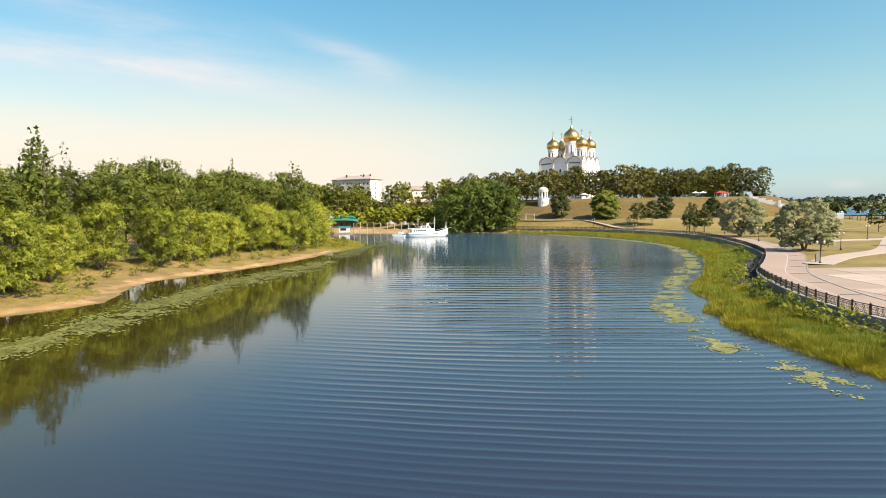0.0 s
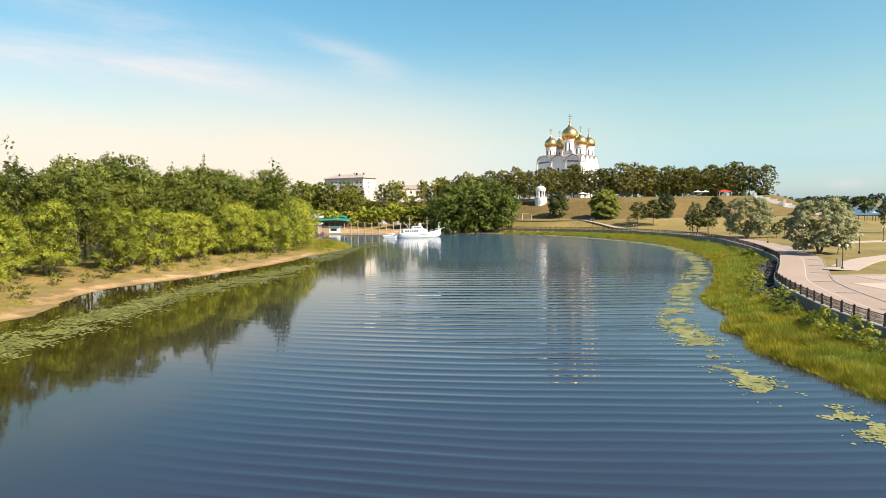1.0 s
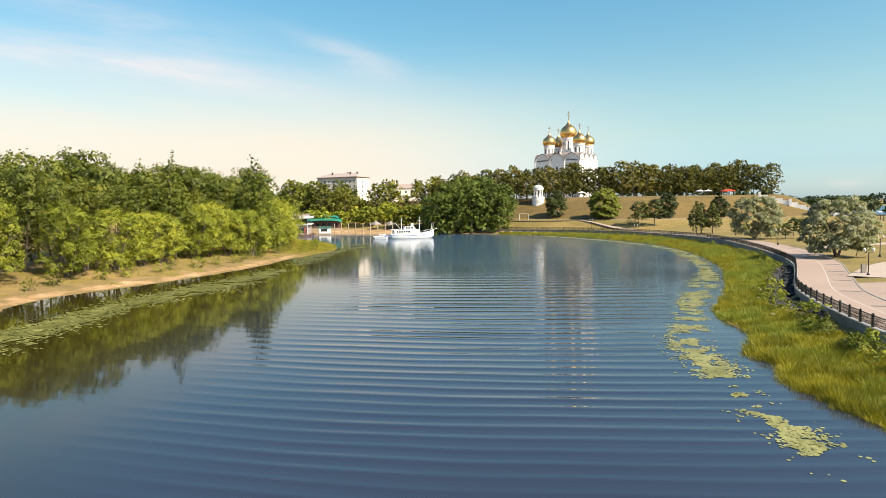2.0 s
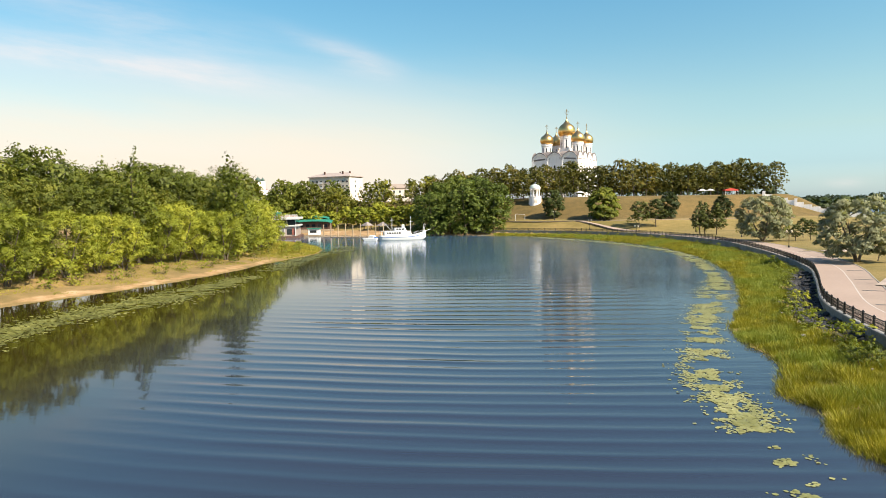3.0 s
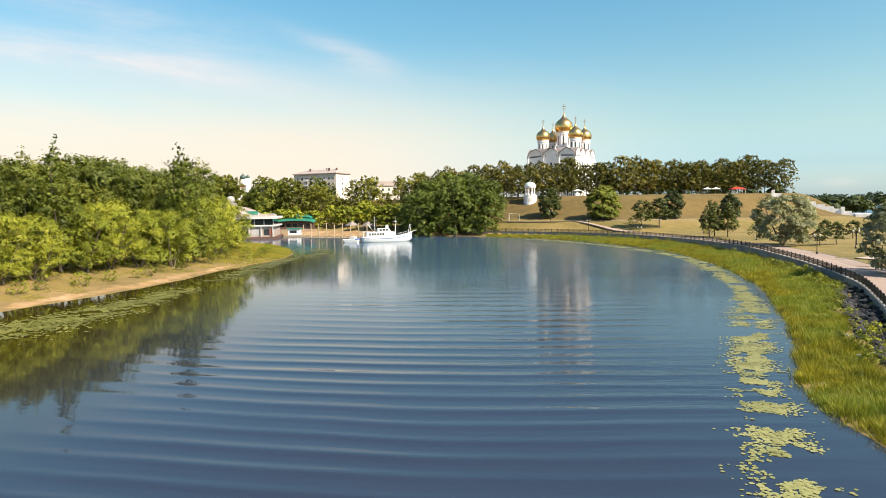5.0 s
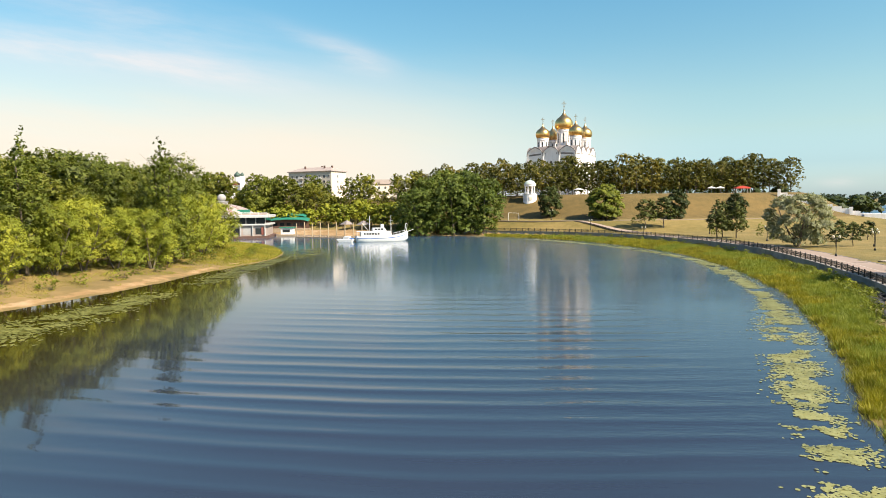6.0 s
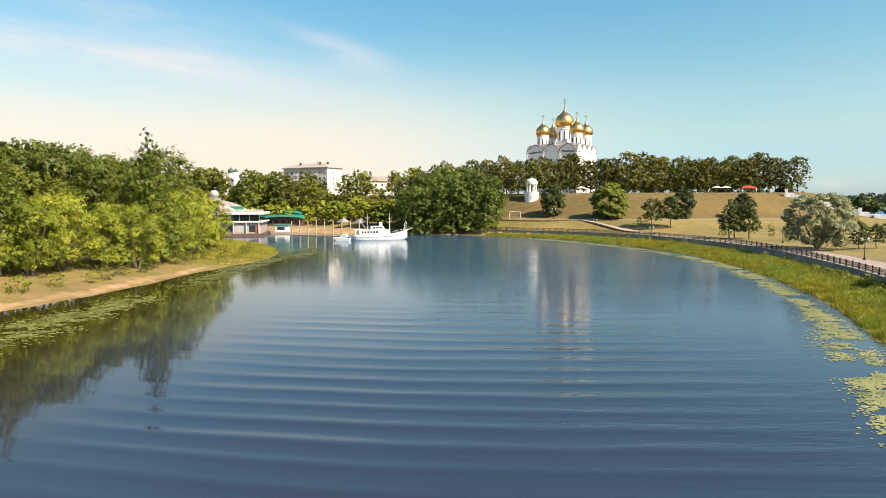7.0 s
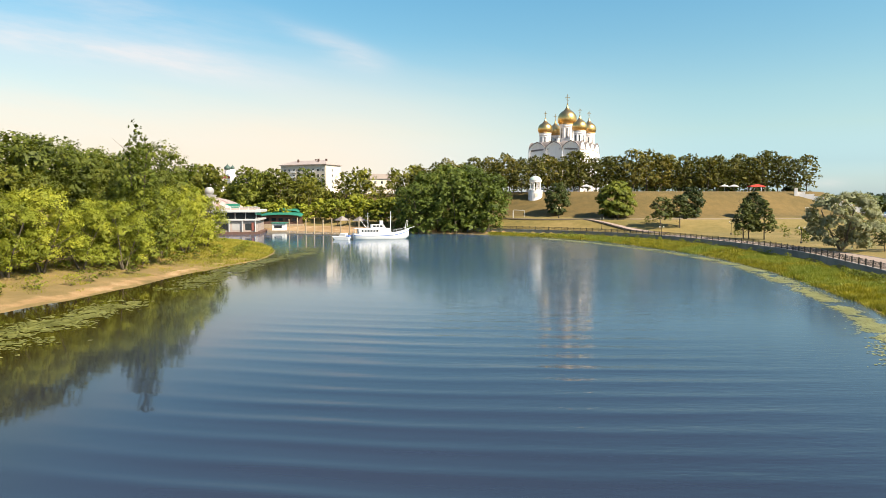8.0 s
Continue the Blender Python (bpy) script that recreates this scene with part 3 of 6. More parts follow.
def build_shade_plates():
    """Dark slotted plates added on the brown lane in place of shadow spots."""
    bm = bmesh.new()
    box(bm, -1.1, 1.1, -0.28, 0.28, 0, 0.012)
    for k in range(9):
        box(bm, -1.0 + k * 0.235, -0.88 + k * 0.235, -0.22, 0.22, 0.012, 0.02)
    me = bpy.data.meshes.new("drain_cover")
    bm.to_mesh(me), bm.free()
    me.materials.append(M["iron_grey"])
    z = rail_in[ok]
    for i in range(0, len(P_)):
        if i % 5 == 2 and 40 < P_[i, 1] < 170:
            p = P_[i] + side_[i] * (widths[i] * 0.80)
            yaw = math.degrees(math.atan2(side_[i, 1], side_[i, 0]))
            d = part_of("drain_cover", me, None)
            d.matrix_basis = pose(p[0], p[1], z[i] + 0.003, 0, 0, yaw)
            tagged(d, "dark slotted plate added for a shadow spot on the paving", "drain cover", "drain covers in the lane")


def build_plaza():
    """Pale slabs of the square beside the promenade."""
    plaza = thing("plaza", None, "square paved with large pale pink and cream slabs", "pavement", kind="structure")
    base = bmesh.new()
    inner = P_ + (widths + 0.2)[:, None] * side_
    keep = inner[(inner[:, 1] > -40) & (inner[:, 1] < 104)]
    ring = [*map(tuple, keep), (96, 104), (130, 104), (130, -40)]
    top = [base.verts.new((x, y, 1.40)) for x, y in ring]
    base.faces.new(top)
    part("bed", base, "paving_dark", plaza)
    poly = np.array(ring)
    n = 0
    for i in range(0, 16):
        for j in range(0, 36):
            x, y = 42 + i * 5.5, -36 + j * 4.0
            w, d = 5.4, 3.9
            corners = np.array([(x, y), (x + w, y), (x + w, y + d), (x, y + d)])
            if inside(corners, poly).all() and y > 30 and n < 290:
                n += 1
                me = slab_pink if j % 6 == 2 else slab_pale
                part_of("slab", me, None, plaza).matrix_basis = pose(x, y, 1.40)


def slab_mesh(mat):
    bm = one_box(0, 5.4, 0, 3.9, 0, 0.03)
    me = bpy.data.meshes.new("slab")
    bm.to_mesh(me), bm.free()
    me.materials.append(M[mat])
    return me


slab_pale, slab_pink = slab_mesh("paving_light"), slab_mesh("paving")
build_plaza()
build_shade_plates()


def draped(name, pts, width, mat, label, lift=0.16):
    """A path laid over the land."""
    line = smooth_line(pts, 2.0)
    l, r = offset(line, -width / 2), offset(line, width / 2)
    zz = (land(l)[0] + land(r)[0]) / 2 + lift
    zz = np.convolve(np.pad(zz, 3, mode="edge"), np.ones(7) / 7, "valid")
    strip(name, l, r, 0, mat, label, "path", 0.4, zz)


draped("park_path", [(61, 108), (75, 124), (92, 138), (112, 166), (126, 186)], 4.6, "paving_light", "pale paved path across the lawn")
draped("slope_path", [(22, 323), (45, 309), (66, 300), (90, 298.5), (120, 300.5), (150, 304)], 2.8, "path", "pale gravel path along the foot of the slope")
draped("ramp_path", [(75, 270), (70, 281), (64.5, 293), (58, 304)], 4.6, "paving", "wide sandy path climbing from the promenade")
draped("cross_path", [(84, 163), (100, 172), (124, 178), (160, 180)], 4.0, "paving_light", "pale paved path through the park")

# ---------------------------------------------------------------- trees
def leaf_mesh(name, puffs, size, density, seed, droop=0.0, long=1.5):
    """Small folded leaves in sprays on the outsides of many puffs (x, y, z, radius, flat), with some further in; they are shaded by the way that their spray faces."""
    r = np.random.default_rng(seed)
    V, S = [], []
    for x, y, z, rad, flat in puffs:
        n = max(6, int(density * rad * rad))
        sprays = max(3, n // 9)
        ds = r.normal(size=(sprays, 3))
        ds /= np.linalg.norm(ds, axis=1)[:, None]
        ds[ds[:, 2] < -0.2, 2] *= -1
        far = np.where(r.random(sprays) < 0.12, 0.45, 0.80) + 0.22 * r.random(sprays)
        i = r.integers(0, sprays, n)
        d = ds[i] + r.normal(scale=0.13, size=(n, 3))
        shell = far[i] + r.normal(scale=0.035, size=n)
        c = np.array([x, y, z]) + d * (rad * shell)[:, None] * np.array([1, 1, flat])
        face = ds[i] + np.array([0, 0, 0.35]) + r.normal(scale=0.12, size=(n, 3))
        face /= np.linalg.norm(face, axis=1)[:, None]
        nor = face + r.normal(scale=0.26, size=(n, 3))
        nor /= np.linalg.norm(nor, axis=1)[:, None]
        u = np.cross(nor, r.normal(size=(n, 3)))
        u[:, 2] -= droop
        u /= np.linalg.norm(u, axis=1)[:, None] + 1e-9
        w = np.cross(nor, u)
        s = (size * (0.6 + 0.8 * r.random(n)))[:, None]
        a, b = u * s * long * 0.5, w * s * 0.46
        V.append(np.stack([c - a, c - b - nor * s * 0.1, c + a, c + b - nor * s * 0.1], 1))
        S.append(np.repeat(face, 4, axis=0))
    V = np.concatenate(V).reshape(-1, 3)
    S = np.concatenate(S)
    q = len(V) // 4
    me = bpy.data.meshes.new(name)
    me.vertices.add(len(V))
    me.vertices.foreach_set("co", V.astype(np.float32).ravel())
    me.loops.add(4 * q)
    me.loops.foreach_set("vertex_index", np.arange(4 * q, dtype=np.int32))
    me.polygons.add(q)
    me.polygons.foreach_set("loop_start", np.arange(0, 4 * q, 4, dtype=np.int32))
    me.polygons.foreach_set("use_smooth", np.ones(q, bool))
    me.update(calc_edges=True)
    me.normals_split_custom_set_from_vertices(S.astype(np.float32))
    return me


def crown_puffs(kind, h, w, low, r):
    """Puffs that fill a crown of the kind: h high, w wide, beginning at low."""
    out = []
    n = {"round": 75, "poplar": 150, "linden": 64, "willow": 74, "cone": 60, "bush": 18, "pine": 34, "silver": 95, "tall": 70, "billow": 42}[kind]
    reach = [1.0] + [r.uniform(0.70, 0.94) for _ in range(7)]
    for k in range(n):
        f = (k + r.random()) / n
        a = k * 2.39996 + r.uniform(-0.5, 0.5)
        if kind == "poplar":
            limb = k % 8
            a = limb * 0.9 + r.uniform(-0.35, 0.35)
            d = w * (0.0 if limb == 0 else 0.40) * (1 - f) ** 0.5 * min(1.0, 0.55 + 2 * f) + w * r.uniform(0, 0.06)
            out.append((d * math.cos(a), d * math.sin(a), low + (h - low) * f * reach[limb], w * r.uniform(0.12, 0.18) * (1.15 - 0.6 * f), r.uniform(1.1, 1.5)))
            continue
        if kind == "cone":
            prof = (1 - f) ** 0.7 * (0.72 + 0.28 * min(1, f * 6))
            rad = w * r.uniform(0.09, 0.155) * (1.1 - 0.55 * f)
        elif kind == "billow":
            prof = math.sin(math.pi * (0.22 + 0.70 * f)) ** 0.55 * r.uniform(0.86, 1.12)
            rad = w * r.uniform(0.11, 0.20)
        elif kind == "silver":
            prof = math.sin(math.pi * (0.20 + 0.72 * f)) ** 0.55
            rad = w * r.uniform(0.055, 0.115)
        elif kind == "tall":
            prof = math.sin(math.pi * (0.12 + 0.80 * f)) ** 0.5
            rad = w * r.uniform(0.10, 0.21) * (1.1 - 0.4 * f)
        elif kind == "linden":
            prof = math.sin(math.pi * (0.14 + 0.80 * f)) ** 0.55
            rad = w * r.uniform(0.10, 0.19)
        elif kind == "willow":
            prof = math.sin(math.pi * (0.22 + 0.72 * f)) ** 0.6
            rad = w * r.uniform(0.08, 0.18)
        elif kind == "pine":
            prof = math.sin(math.pi * (0.2 + 0.75 * f)) ** 0.6 * 0.95
            rad = w * r.uniform(0.09, 0.16)
        else:
            prof = math.sin(math.pi * (0.20 + 0.74 * f)) ** 0.6
            rad = w * r.uniform(0.09, 0.18)
        d = w / 2 * prof * (r.uniform(0.80, 1.0) if r.random() < 0.86 else r.uniform(0.1, 0.6))
        d = max(0.0, d - rad * 0.45)
        out.append((d * math.cos(a), d * math.sin(a), low + (h - low) * f * 0.96 + r.uniform(-0.25, 0.25), rad, r.uniform(0.7, 0.95)))
    return out


def trunk_mesh(h, low, w, r, stems=1, thick=0.22):
    bm = bmesh.new()
    for s in range(stems):
        lean = Vector((r.uniform(-0.12, 0.12), r.uniform(-0.12, 0.12), 1)) if stems == 1 else Vector((0.4 * math.cos(s * 2.4), 0.4 * math.sin(s * 2.4), 1))
        base = Vector((0.12 * math.cos(s * 2.4), 0.12 * math.sin(s * 2.4), -0.3)) * (stems > 1) + Vector((0, 0, -0.3))
        p, rad, segs = base, thick, []
        for k in range(4):
            q = p + Vector((lean.x * (0.5 + r.random()), lean.y * (0.5 + r.random()), 1)) * (h * 0.2)
            tube(bm, p, q, rad, rad * 0.72, 6)
            segs.append((q, rad * 0.72))
            p, rad = q, rad * 0.72
        for q, rr in segs:
            for b in range(2):
                a = r.uniform(0, 6.28)
                e = q + Vector((math.cos(a), math.sin(a), r.uniform(0.35, 0.9))) * w * r.uniform(0.22, 0.36)
                tube(bm, q - Vector((0, 0, 0.2)), e, rr * 0.5, rr * 0.15, 4)
    me = bpy.data.meshes.new("trunk")
    bm.to_mesh(me), bm.free()
    me.materials.append(M["bark"])
    return me


TREES = {}


def forked_stems(h, w, r, stems, thick):
    """Stems that part low down, and the limbs that they carry: (name, mesh) pairs."""
    out = []
    for s in range(stems):
        a0 = s * 2.4 + 0.4
        spots = [(Vector((0, 0, -0.3)), thick)]
        for k in range(4):
            q = spots[-1][0] + Vector((math.cos(a0) * r.uniform(0.25, 0.55), math.sin(a0) * r.uniform(0.25, 0.55), 1)) * h * 0.19
            spots.append((q, spots[-1][1] * 0.74))
        bm = bmesh.new()
        rings = [[bm.verts.new(p + Vector((math.cos(j * 0.785) * rad, math.sin(j * 0.785) * rad, 0))) for j in range(8)] for p, rad in spots]
        for ra, rb in zip(rings, rings[1:]):
            for j in range(8):
                bm.faces.new((ra[j], ra[(j + 1) % 8], rb[(j + 1) % 8], rb[j]))
        bm.faces.new(rings[-1])
        pieces = [("stem", bm)]
        for q, rad in spots[1:]:
            for b in range(2):
                a = r.uniform(0, 6.28)
                e = q + Vector((math.cos(a), math.sin(a), r.uniform(0.3, 0.8))) * w * r.uniform(0.2, 0.33)
                bm = bmesh.new()
                tube(bm, q - Vector((0, 0, 0.2)), e, rad * 0.55, rad * 0.15, 5)
                pieces.append(("limb", bm))
        for name, bm in pieces:
            me = bpy.data.meshes.new(name)
            bm.to_mesh(me), bm.free()
            me.materials.append(M["bark"])
            out.append((name, me))
    return out


def tree_model(key, kind, h, w, low, mat, size, density, variants, stems=1, thick=0.22, droop=0.0, long=1.1):
    made = []
    for k in range(variants):
        r = random.Random(hash_of(key) + k * 17)
        crown = leaf_mesh("crown", crown_puffs(kind, h, w, low, r), size, density, hash_of(key) + k, droop, long)
        crown.materials.append(M[mat])
        made.append(([("trunk", trunk_mesh(h, low, w, r, stems, thick))] if kind != "silver" else forked_stems(h, w, r, stems, thick), crown))
    TREES[key] = made


def hash_of(text):
    return sum((i + 3) * ord(c) for i, c in enumerate(text))


def plant(key, x, y, scale=1.0, name="tree", label="", category="tree", group="", z=None, tall=1.0, turn=None):
    me_t, me_c = rng.choice(TREES[key])
    turn = rng.uniform(0, 360) if turn is None else turn
    z = height(x, y) if z is None else z
    t = thing(name, Matrix.Translation((x, y, z - 0.05)) @ Matrix.Rotation(radians(turn), 4, "Z") @ Matrix.Diagonal((scale, scale, scale * tall, 1)), label, category, group)
    for piece, me in me_t:
        part_of(piece, me, None, t)
    part_of("crown", me_c, None, t)
    return t


tree_model("willow_front", "billow", 10, 9.5, 1.0, "leaf_willow", 0.18, 165, 4, 3, 0.2)
tree_model("bank", "billow", 14, 11.5, 4.0, "leaf_bank", 0.25, 66, 4, 1, 0.22)
tree_model("bank_far", "billow", 14, 12, 6.0, "leaf_bank", 0.32, 36, 4, 1, 0.22)
tree_model("poplar", "poplar", 20, 8.0, 1.0, "leaf_poplar", 0.25, 62, 4, 1, 0.28)
tree_model("birch", "tall", 20, 12.5, 2.5, "leaf_poplar", 0.5, 34, 3, 1, 0.22)
tree_model("linden", "linden", 14, 9.8, 2.0, "leaf_linden", 0.48, 24, 4, 1, 0.24)
tree_model("linden_far", "billow", 14, 10, 2.6, "leaf_park", 0.52, 22, 4, 1, 0.24)
tree_model("grove", "round", 20, 15.5, 0.6, "leaf_grove", 0.46, 30, 3, 1, 0.3)
tree_model("pollard", "round", 8, 9, 1.2, "leaf_willow", 0.50, 36, 3, 1, 0.22)
tree_model("silver_willow", "silver", 11, 13.2, 1.0, "leaf_silver", 0.20, 260, 2, 3, 0.30, 0.8, 1.7)
tree_model("green_willow", "willow", 12.5, 12, 0.8, "leaf_poplar", 0.40, 90, 1, 2, 0.3, 0.4, 1.8)
tree_model("thuja", "linden", 11, 9.2, 0.4, "leaf_dark", 0.32, 150, 2, 1, 0.2)
tree_model("pine", "pine", 9, 7.0, 2.6, "leaf_pine", 0.30, 190, 3, 1, 0.18)
tree_model("fir", "cone", 11, 7.4, 2.3, "leaf_pine", 0.30, 190, 3, 1, 0.2)
tree_model("bank_fir", "cone", 14, 7.0, 2.6, "leaf_dark", 0.36, 95, 2, 1, 0.2)
tree_model("bush", "bush", 2.4, 3.2, 0.2, "leaf_willow", 0.14, 420, 4, 2, 0.05)
tree_model("bush_dark", "bush", 2.0, 2.6, 0.15, "leaf_poplar", 0.14, 420, 3, 2, 0.05)


def west_bank():
    line = smooth_line(SHORE_W, 1.0)
    nor = np.gradient(line, axis=0)
    nor /= np.hypot(*nor.T)[:, None]
    nor = np.c_[-nor[:, 1], nor[:, 0]]

    def put(y, d, *args, **kw):
        i = int(np.argmin(np.abs(line[:len(line) // 1, 1] - y)))
        p = line[i] + nor[i] * d
        if (args[0] == "willow_front" and 141 < y < 148) or (args[0] == "bank" and 146 < y < 155):
            return
        plant(args[0], p[0], p[1], *args[1:], **kw)

    y = 62.0
    while y < 172:
        put(y, rng.uniform(10.5, 14.0), "willow_front", rng.uniform(0.85, 1.18), "willow_tree", "rounded yellow-green willow on the sandy bank", group="trees on the sandy bank", tall=rng.uniform(0.95, 1.2))
        y += rng.uniform(4.8, 7.4)
    y = 66.0
    while y < 212:
        put(y, rng.uniform(18, 23), "bank", rng.uniform(0.92, 1.16), "bank_tree", "leafy green tree in the bank thicket", group="trees on the sandy bank", tall=rng.uniform(0.9, 1.15))
        y += rng.uniform(5.6, 8.6)
    for d0, step in ((27, 7.5), (39, 13)):
        y = 70.0
        while y < 216:
            put(y + rng.uniform(-2, 2), d0 + rng.uniform(-3, 3), "bank_far", rng.uniform(1.02, 1.27) + 0.14 * float(smooth01((y - 115) / 45)), "bank_tree", "tall leafy tree in the wood behind the bank", group="trees on the sandy bank", tall=rng.uniform(0.95, 1.15))
            y += rng.uniform(0.75, 1.25) * step
    for x, y, top in ((-49.0, 181, 24.8), (-46.2, 177.5, 24.0), (-55, 150, 23.5), (-67.5, 98, 24.6), (-71.5, 104, 25.0), (-72, 113, 23.5), (-68, 137, 23.5), (-74, 128, 22), (-60, 182, 22), (-66, 158, 23), (-80, 90, 22)):
        z = height(x, y)
        plant("poplar", x, y, (top - z) / 19.0, "poplar_tree", "tall pointed poplar standing above the bank trees", group="poplars", tall=1.0)
    for x, y, s in ((-60, 165, 1.05), (-64.5, 160, 0.9), (-56.5, 150.5, 0.42), (-57.5, 158, 0.75), (-82, 112, 1.05)):
        plant("bank_fir", x, y, s, "fir_tree", "dark fir among the bank trees", group="firs on the bank")
    for x, y, s in ((-45.5, 170, 0.95), (-46, 178, 1.05), (-46.5, 186, 1.1), (-45.5, 194, 0.95), (-47, 201, 1.1), (-47, 209, 1.0), (-51.5, 214, 0.95), (-54, 206, 1.15), (-56, 196, 1.2), (-56, 186, 1.15)):
        plant("willow_front", x, y, s, "willow_tree", "rounded yellow-green willow on the sandy bank", group="trees on the sandy bank", tall=1.1)
    y = 60.0
    while y < 224:
        put(y, rng.uniform(5.0, 8.5), rng.choice(("bush", "bush_dark")), rng.uniform(0.6, 1.1), "shrub", "low green shrub on the sandy bank", "shrub", "shrubs on the bank")
        y += rng.uniform(3.0, 7.5)


west_bank()


def far_shore():
    for x, y, s in ((-4, 306, 0.95), (3, 312, 1.1), (10, 306, 1.15), (17, 311, 1.1), (22, 305, 0.9), (-9, 315, 0.85), (6, 320, 1.1), (15, 320, 1.12), (24, 316, 0.95), (-2, 322, 1.0)):
        plant("grove", x, y, s, "willow_tree", "big leafy tree of the dense grove at the water", group="grove at the water")
    for x, y, s in ((-68, 352, 1.25), (-60, 356, 1.1), (-44, 352, 1.25), (-36, 356, 1.2), (-20, 332, 1.3), (-13, 328, 1.35), (-27, 338, 1.2), (-76, 358, 1.2), (-52, 362, 1.15), (-86, 352, 1.3), (-96, 356, 1.4), (-108, 362, 1.5), (-35, 364, 1.2)):
        plant("pollard", x, y, s, "willow_tree", "broad light-green willow by the harbour", group="willows by the harbour")
    for row, (y0, n) in enumerate(((374, 36), (392, 36))):
        for k in range(n):
            x = -175 + k * (195 / n) + rng.uniform(-3, 3)
            y = y0 + rng.uniform(-6, 6) - 0.06 * x
            at = 6.4 + (x - 6.4) * 310 / (y - 69)
            top = float(np.interp(at, [-140, -127, -111, -105, -103, -96, -94, -74, -70, -60, -57, -46, -42, -36, -33, -23, -20, 10], [27.5, 28, 30.5, 30, 22.5, 22.5, 27.5, 27, 24, 25.5, 18, 18, 28, 28, 20.5, 20.5, 28.5, 29])) + rng.uniform(-2.4, 1.6)
            z = height(x, y)
            key = "birch" if x < -84 and rng.random() < 0.6 else "linden_far"
            full = 20.0 if key == "birch" else 14.4
            slim = rng.uniform(0.80, 1.0)
            plant(key, x, y, max(0.45, (top - z) / full) * slim, "park_tree", "leafy green park tree on the rising ground", group="trees above the harbour", tall=1 / slim)
    for x, y, top in ((-68, 404, 30.0), (-60.5, 400, 25.5), (-88, 402, 26.5)):
        plant("birch", x, y, (top - height(x, y)) / 20.0 * 0.9, "park_tree", "airy birch standing before the apartment block", group="trees above the harbour", tall=1.1)
    x = 14.0
    while x < 150:
        plant("linden_far", x, 374 + rng.uniform(-3, 3), rng.uniform(0.92, 1.05), "park_tree", "old lime tree deeper in the park on the hill", group="lime trees on the hill", tall=1.05)
        x += rng.uniform(7, 9)
    for row, y0 in enumerate((346, 358)):
        x = 8.0 - row * 20
        while x < 160:
            wob = 12 * smooth01((30 - x) / 40) + 0.02 * max(0, x - 110)
            plant("linden", x, y0 + rng.uniform(-2.5, 2.5) + wob, rng.uniform(0.86, 1.2), "park_tree", "old lime tree in the row on the hill", group="lime trees on the hill", tall=rng.uniform(0.95, 1.12))
            x += rng.uniform(4.6, 7.8)


far_shore()
x = -5.0
while x < 150:
    y = 364 + rng.uniform(-2, 2) + 10 * float(smooth01((30 - x) / 40))
    plant("bush_dark", x, y, rng.uniform(1.5, 2.1), "hedge_shrub", "dark shrub of the hedge under the lime trees", "shrub", "hedge under the lime trees")
    x += rng.uniform(3.2, 4.4)
for x, y, key, s, tall, name, label in (
        (76, 140.5, "silver_willow", 1.02, 0.95, "silver_willow", "silver-green willow beside the promenade"),
        (164.5, 349, "linden", 1.08, 1.05, "park_tree", "last old lime tree of the row on the hill"),
        (87.5, 199, "silver_willow", 1.1, 0.95, "silver_willow", "silver-green willow with a forked trunk beside the promenade"),
        (68.5, 303, "green_willow", 1.15, 0.88, "willow_tree", "green willow at the foot of the slope"),
        (49.5, 317, "thuja", 1.05, 1.05, "lime_tree", "dark rounded tree on the slope beside the rotunda"),
        (96.5, 303, "thuja", 0.98, 1.0, "lime_tree", "dark rounded tree on the grassy slope"),
        (119.5, 303, "thuja", 0.9, 0.95, "lime_tree", "dark rounded tree on the grassy slope"),
        (78.5, 282, "pine", 1.3, 0.86, "pine_tree", "dark low pine on the lawn"),
        (85, 283, "pine", 1.35, 0.88, "pine_tree", "dark low pine on the lawn"),
        (85.6, 238, "fir", 1.0, 1.0, "fir_tree", "dark green conifer of a small group on the lawn"),
        (88.2, 240.5, "fir", 1.0, 0.96, "fir_tree", "dark green conifer of a small group on the lawn"),
        (90.6, 237, "fir", 0.98, 1.0, "fir_tree", "dark green conifer of a small group on the lawn"),
        (95, 197, "pine", 0.55, 0.9, "pine_tree", "small bushy pine beside the willow"),
        (100, 199, "pine", 0.6, 0.95, "pine_tree", "small bushy pine beside the path"),
        (80.5, 142, "pine", 0.6, 0.85, "pine_tree", "small bushy pine beside the willow"),
        (104, 150, "pine", 0.62, 0.9, "pine_tree", "small dark pine on the lawn"),
        (142, 218, "pine", 1.05, 1.0, "pine_tree", "dark green pine standing alone on the lawn"),
        (118, 222, "pine", 0.6, 0.9, "pine_tree", "small dark pine on the lawn"),
        (106, 214, "pine", 0.65, 0.9, "pine_tree", "small dark pine on the lawn")):
    plant(key, x, y, s, name, label, tall=tall)

# ---------------------------------------------------------------- the cathedral on the hill
def onion(r, z0, h):
    """Profile of an onion dome: widest radius r, from z0, h high to the point."""
    rows = [(0.74, 0.0), (0.82, 0.03), (0.93, 0.10), (0.99, 0.19), (1.0, 0.27), (0.975, 0.36), (0.90, 0.45), (0.78, 0.53), (0.61, 0.60), (0.43, 0.66), (0.29, 0.72), (0.18, 0.79), (0.10, 0.87), (0.04, 1.0), (0.0, 1.0)]
    return [(r * a, z0 + h * b) for a, b in rows]


